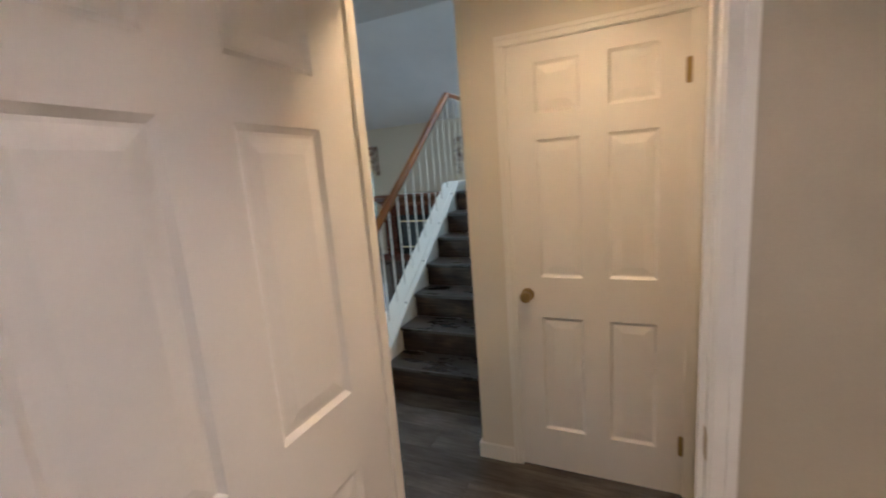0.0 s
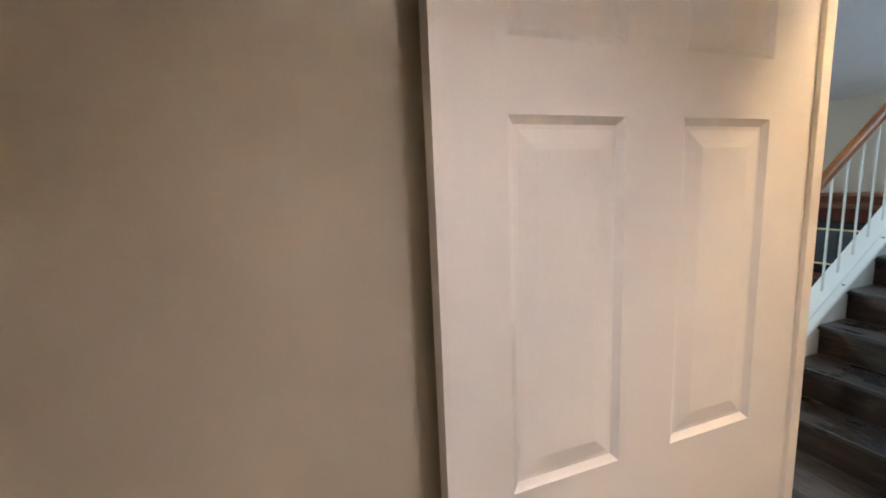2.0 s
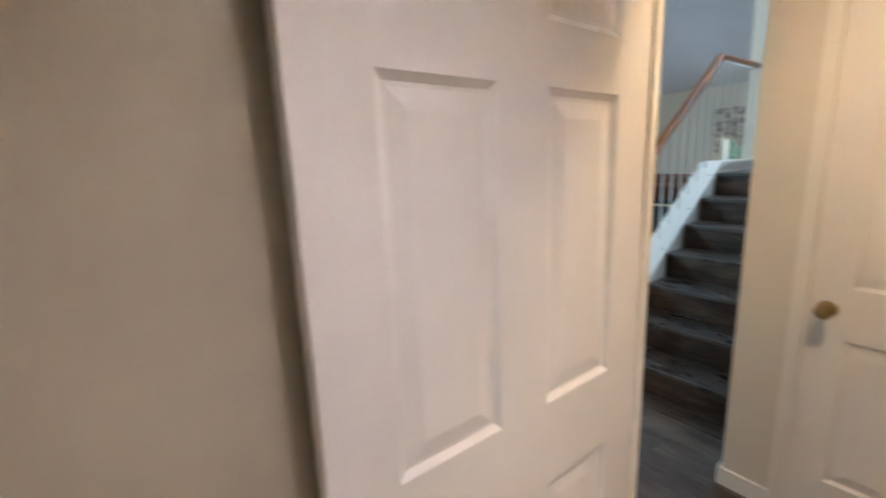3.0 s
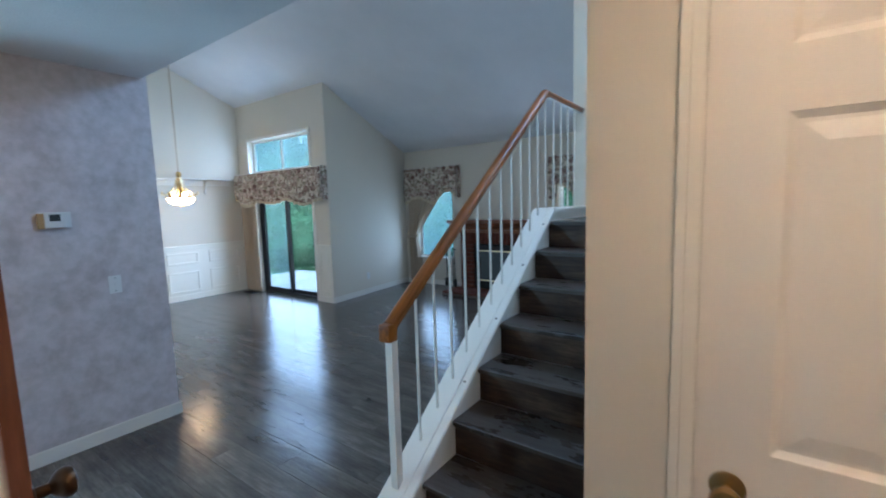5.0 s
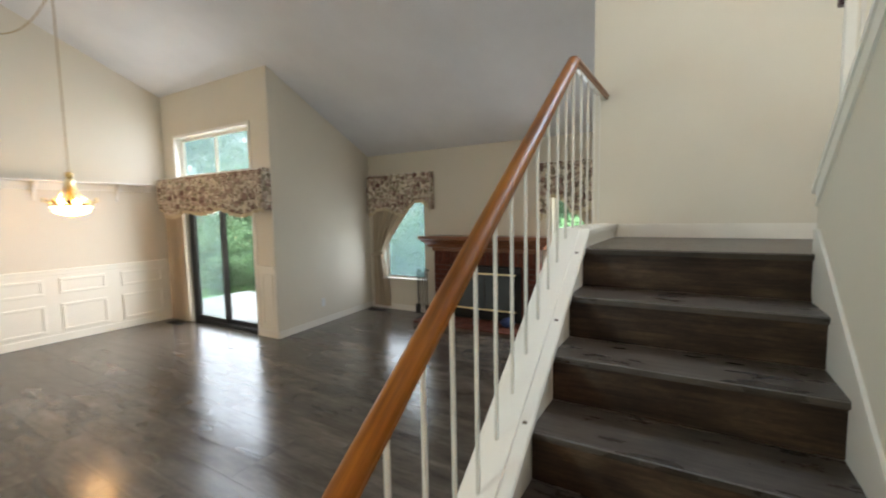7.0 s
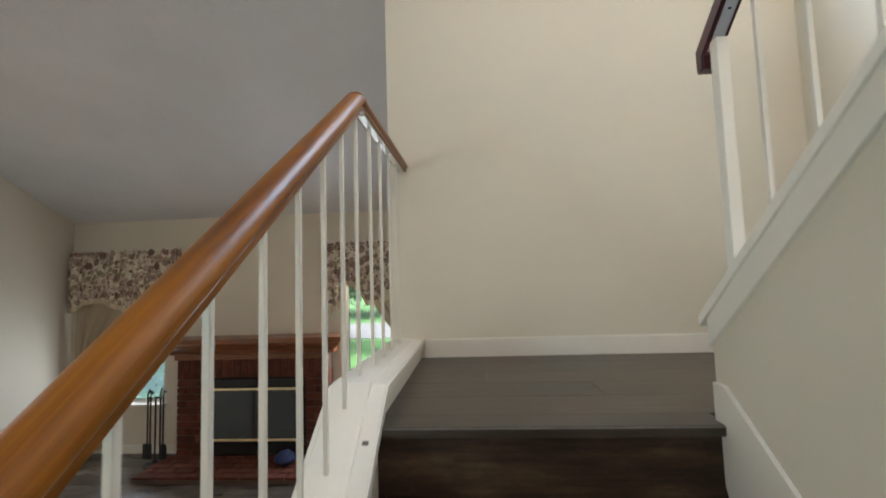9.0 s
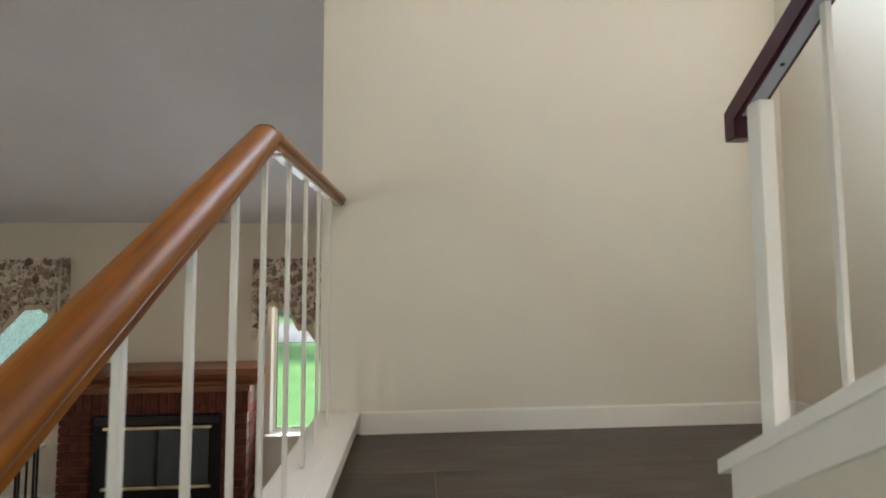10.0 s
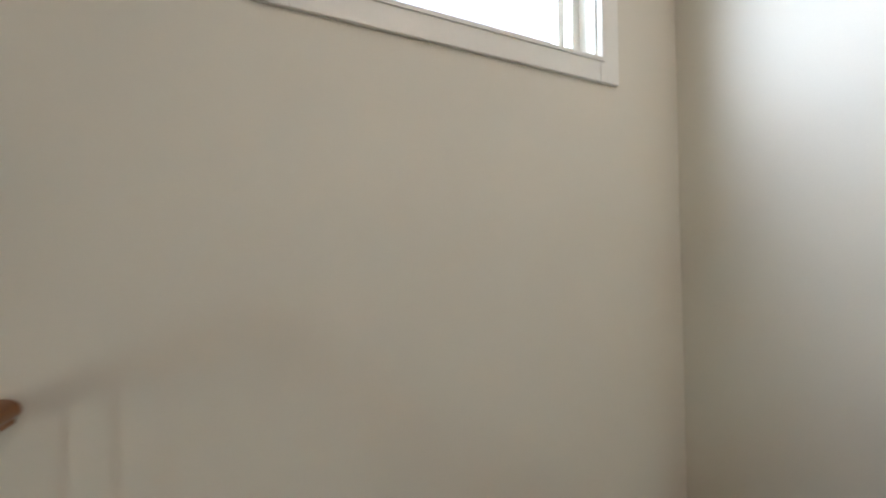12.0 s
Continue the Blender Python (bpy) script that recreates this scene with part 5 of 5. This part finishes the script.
def plate(name, at, turn, label, cat, toggles):
    d = holder(name, at, label, cat, turn=turn)
    part("cover", boxes((-0.035, 0.035, -0.006, -0.0003, -0.058, 0.058), bevel=0.002), PLASTIC, d)
    if toggles:
        part("toggle", boxes((-0.005, 0.005, -0.017, -0.005, -0.004, 0.010), bevel=0.0015), PLASTIC, d)
    else:
        for z in (-0.02, 0.02):
            part("socket", boxes((-0.016, 0.016, -0.0075, -0.005, z - 0.013, z + 0.013), bevel=0.001), PLASTIC, d)
            part("slot", boxes((-0.008, -0.006, -0.0079, -0.0074, z - 0.004, z + 0.006), (0.006, 0.008, -0.0079, -0.0074, z - 0.004, z + 0.006)), SCREEN, d)
    for z in (-0.042, 0.042):
        part("screw", boxes((-0.003, 0.003, -0.0068, -0.0055, z - 0.003, z + 0.003)), SCREEN, d)
    return d


plate("light_switch", (-3.06, 0.008, 1.02), 90, "white toggle light switch on the lilac wallpaper", "light switch", True)
ang = math.degrees(math.atan2(0.18, 1.97))
plate("wall_outlet", (-4.874, 4.03, 0.30), 90 + ang, "white wall outlet low on the cream wall", "outlet", False)


def floor_register(at):
    d = holder("floor_register", at, "dark brown slotted floor register at the foot of a curtain", "floor vent", "floor registers")
    part("frame", boxes((-0.15, 0.15, -0.05, -0.042, 0.0005, 0.006), (-0.15, 0.15, 0.042, 0.05, 0.0005, 0.006), (-0.15, -0.14, -0.042, 0.042, 0.0005, 0.006), (0.14, 0.15, -0.042, 0.042, 0.0005, 0.006)), IRON, d)
    for k in range(14):
        x = -0.13 + k * 0.02
        part("slat", boxes((x - 0.004, x + 0.004, -0.042, 0.042, 0.0005, 0.004)), IRON, d)
    part("duct_plate", boxes((-0.14, 0.14, -0.042, 0.042, 0.0002, 0.0012)), SOOT, d)


floor_register((-6.86, 3.04, 0.0))
floor_register((-4.72, 5.02, 0.0))


# ---- outside ----
thing("ground", boxes((-220, 220, 3.4, 260, -0.5, -0.12), (-220, 220, -120, -4.4, -0.5, -0.12), (-220, -7.6, -4.4, 3.4, -0.5, -0.12), (2.8, 220, -4.4, 3.4, -0.5, -0.12)), LAWN, "wide green lawn around the house", "ground", kind="structure")
thing("patio", boxes((-5.15, -0.6, 5.36, 6.9, -0.119, -0.05), (-8.6, -5.15, 3.37, 5.36, -0.119, -0.05), bevel=0.006), CONCRETE, "pale concrete patio slab behind the house", "patio", kind="structure")
thing("road", boxes((-120, 120, 14.5, 19.5, -0.119, -0.10)), ASPHALT, "grey asphalt road beyond the lawn", "road", kind="structure")


def grow(seed, height, spread, leaves, leaf, mat, label, at, low=0.35):
    """A tree: tapered trunk, forking limbs and a ragged crown of single leaves in clumps."""
    rnd = random.Random(seed)
    d = holder("tree", at, label, "tree", "garden trees")
    bm = bmn()
    tips = []
    lean = Vector((rnd.uniform(-0.06, 0.06), rnd.uniform(-0.06, 0.06), 1))
    top = lean * height * 0.8
    for i in range(5):
        a, b = lean * height * 0.8 * i / 5, lean * height * 0.8 * (i + 1) / 5
        r0, r1 = height * 0.022 * (1 - 0.17 * i), height * 0.022 * (1 - 0.17 * (i + 1))
        sides = 8
        ra = [bm.verts.new(a + Vector((r0 * math.cos(2 * math.pi * k / sides), r0 * math.sin(2 * math.pi * k / sides), 0))) for k in range(sides)]
        rb = [bm.verts.new(b + Vector((r1 * math.cos(2 * math.pi * k / sides), r1 * math.sin(2 * math.pi * k / sides), 0))) for k in range(sides)]
        for k in range(sides):
            bm.faces.new((ra[k], ra[(k + 1) % sides], rb[(k + 1) % sides], rb[k]))
    for i in range(15):
        z = height * rnd.uniform(low, 0.82)
        a = rnd.uniform(0, 6.283)
        reach = spread * rnd.uniform(0.5, 1.0) * (1.1 - 0.6 * z / height)
        base = lean * z
        mid = base + Vector((math.cos(a) * reach * 0.5, math.sin(a) * reach * 0.5, reach * 0.22))
        tip = base + Vector((math.cos(a) * reach, math.sin(a) * reach, reach * rnd.uniform(0.15, 0.6)))
        sweep(bm, [base, mid, tip], ring_outline(height * 0.0045, 5))
        tips += [mid, tip, (mid + tip) / 2 + Vector((0, 0, 0.1 * reach))]
    tips.append(top)
    part("trunk", bm, BARK, d, "brown bark trunk and limbs")
    verts, faces = [], []
    for i in range(leaves):
        c = rnd.choice(tips)
        p = c + Vector((rnd.gauss(0, 1), rnd.gauss(0, 1), rnd.gauss(0, 0.8))) * spread * 0.17
        q = Euler((rnd.uniform(0, 3), rnd.uniform(0, 3), rnd.uniform(0, 6))).to_matrix()
        s = leaf * rnd.uniform(0.6, 1.4)
        k = len(verts)
        verts += [tuple(p + q @ Vector(o) * s) for o in ((-1, 0, 0), (0, -0.45, 0.1), (1, 0, 0), (0, 0.45, 0.1))]
        faces.append((k, k + 1, k + 2, k + 3))
    me = bpy.data.meshes.new("crown")
    me.from_pydata(verts, [], faces)
    me.materials.append(mat)
    cr = new("crown", me)
    cr.parent = d
    cr["label"] = "ragged crown of green leaves"
    return d


t_a = grow(3, 6.5, 2.6, 15000, 0.07, LEAF_A, "leafy green broadleaf tree behind the patio", (-9.2, 10.5, -0.12), 0.12)
t_b = grow(8, 5.2, 2.4, 14000, 0.065, LEAF_B, "pale green leafy tree at the lawn edge", (-12.6, 9.6, -0.12), 0.08)
rt = random.Random(5)
for x, y, s in ((-6.2, 12.4, 1.05), (-15.5, 12.5, 1.2), (-11.0, 14.0, 1.35), (-18.5, 10.0, 1.1), (-8.0, 24.0, 1.5), (-3.2, 25.5, 1.4), (1.5, 26.0, 1.6), (-13.0, 25.0, 1.7), (6.0, 25.0, 1.5)):
    m = pose(x, y, -0.12, 0, 0, rt.uniform(0, 360)) @ Matrix.Scale(s, 4)
    copy_thing(rt.choice((t_a, t_b)), m)
sh = grow(12, 1.5, 1.1, 6000, 0.045, LEAF_A, "low green shrub beside the patio", (-7.9, 8.5, -0.12), 0.05)
sh.name = "shrub"
sh["category"], sh["group"] = "shrub", "garden shrubs"
for x, y, s in ((-9.6, 8.2, 1.1), (-11.4, 8.1, 0.9), (-6.4, 8.6, 0.9), (-5.0, 9.2, 1.0), (-13.2, 8.4, 1.2), (-8.7, 8.9, 1.2), (-10.5, 8.9, 1.3), (-7.2, 9.1, 1.1), (-12.3, 9.0, 1.1), (-14.6, 8.8, 1.3), (-6.3, 6.1, 0.5), (-7.2, 6.0, 0.55), (-8.0, 6.1, 0.5), (-8.9, 6.0, 0.6), (-9.5, 5.3, 0.55), (-9.9, 6.3, 0.7), (-6.8, 6.9, 0.65), (-7.7, 6.9, 0.7), (-8.6, 7.0, 0.65), (-9.4, 7.1, 0.75), (-10.6, 5.6, 0.8), (-10.8, 7.0, 0.9), (-11.8, 6.3, 0.9), (-7.3, 7.7, 0.8), (-8.3, 7.9, 0.85)):
    copy_thing(sh, pose(x, y, -0.12, 0, 0, rt.uniform(0, 360)) @ Matrix.Scale(s, 4))


# ---- floor planks, one by one ----
PW, PL = 0.182, 1.22
plank_mesh = {}


def plank_data(length, width, mat):
    key = (round(length, 3), round(width, 3), mat.name)
    if key not in plank_mesh:
        bm = bmn()
        g, c, h = 0.0003, 0.0009, 0.012
        lo = [bm.verts.new(p) for p in ((g, g, -h), (length - g, g, -h), (length - g, width - g, -h), (g, width - g, -h))]
        md = [bm.verts.new(p) for p in ((g, g, -c), (length - g, g, -c), (length - g, width - g, -c), (g, width - g, -c))]
        hi = [bm.verts.new(p) for p in ((g + c, g + c, 0), (length - g - c, g + c, 0), (length - g - c, width - g - c, 0), (g + c, width - g - c, 0))]
        for a, b in ((lo, md), (md, hi)):
            for i in range(4):
                bm.faces.new((a[i], a[(i + 1) % 4], b[(i + 1) % 4], b[i]))
        bm.faces.new(hi)
        plank_mesh[key] = finish(bm, "plank", mat)
    return plank_mesh[key]


def lay(parent, x0, x1, y0, y1, z, seed, mat=PLANK):
    rnd = random.Random(seed)
    y = y0
    while y < y1 - 0.01:
        w = min(PW, y1 - y)
        x = x0
        first = PL * rnd.choice((0.25, 0.4, 0.55, 0.7, 0.85, 1.0))
        while x < x1 - 0.01:
            ln = min(first if x == x0 else PL, x1 - x)
            o = new("plank", plank_data(ln, w, mat))
            o.parent, o.location = parent, (x, y, z)
            x += ln
        y += w


fl = bpy.data.objects["floor"]
lay(fl, -7.22, -0.915, 0.328, 3.24, 0.0, 1)
lay(fl, -5.0, -0.915, 3.24, 5.19, 0.0, 7)
lay(fl, -0.915, 0.0, 0.328, 0.692, 0.0, 5)
lay(fl, -7.22, -5.19, 0.146, 0.328, 0.0, 6)
lay(fl, -5.19, 2.28, -2.584, 0.328, 0.0, 2)
lay(fl, 0.0, 2.28, -4.04, -2.584, 0.0, 3)
lay(bpy.data.objects["landing"], XL + 0.001, X_RIGHT - 0.001, LAND_Y + 0.101, END_Y - 0.001, LAND_Z, 4, LANDM)

# ---- bricks ----
brick_mesh = {}


def brick(parent, x0, x1, y0, y1, z0, z1):
    key = (round(x1 - x0, 4), round(y1 - y0, 4), round(z1 - z0, 4))
    if key not in brick_mesh:
        bm = bmn()
        w, d_, h = key
        box(bm, 0, w, 0, d_, 0, h, 0)
        bmesh.ops.bevel(bm, geom=bm.edges[:], offset=0.003, segments=1, affect="EDGES")
        brick_mesh[key] = finish(bm, "brick", BRICK)
    o = new("brick", brick_mesh[key])
    o.parent, o.location = parent, (x0, y0, z0)


rb = random.Random(9)


def course(parent, x0, x1, z, h, shift):
    x, unit = x0, 0.2
    while x < x1 - 0.03:
        ln = min(unit * (0.5 if (shift and x == x0) else 1), x1 - x)
        brick(parent, x, x + ln - 0.01, FY + 0.002 * rb.random(), FY + 0.06, z, z + h)
        x += ln


z, k = 0.052, 0
while z < 0.80:
    course(fp, FX0, BX0, z, 0.057, k % 2)
    course(fp, BX1, FX1, z, 0.057, k % 2)
    # side faces of the breast
    for xs in (FX0 + 0.001, FX1 - 0.055):
        brick(fp, xs, xs + 0.05, FY + 0.065, Y_FIRE - 0.004, z, z + 0.057)
    z, k = z + 0.067, k + 1
x = FX0
while x < FX1 - 0.03:
    brick(fp, x, min(x + 0.057, FX1), FY + 0.002 * rb.random(), FY + 0.06, 0.806, 0.984)
    x += 0.0675
y, k = 4.53, 0
while y < 4.99:
    x = -3.69
    while x < -2.06:
        ln = min(0.2 * (0.5 if (k % 2 and x == -3.69) else 1), -2.05 - x)
        brick(hearth, x, x + ln - 0.01, y, min(y + 0.09, 4.997), 0.037, 0.057)
        x += ln
    y, k = y + 0.1, k + 1
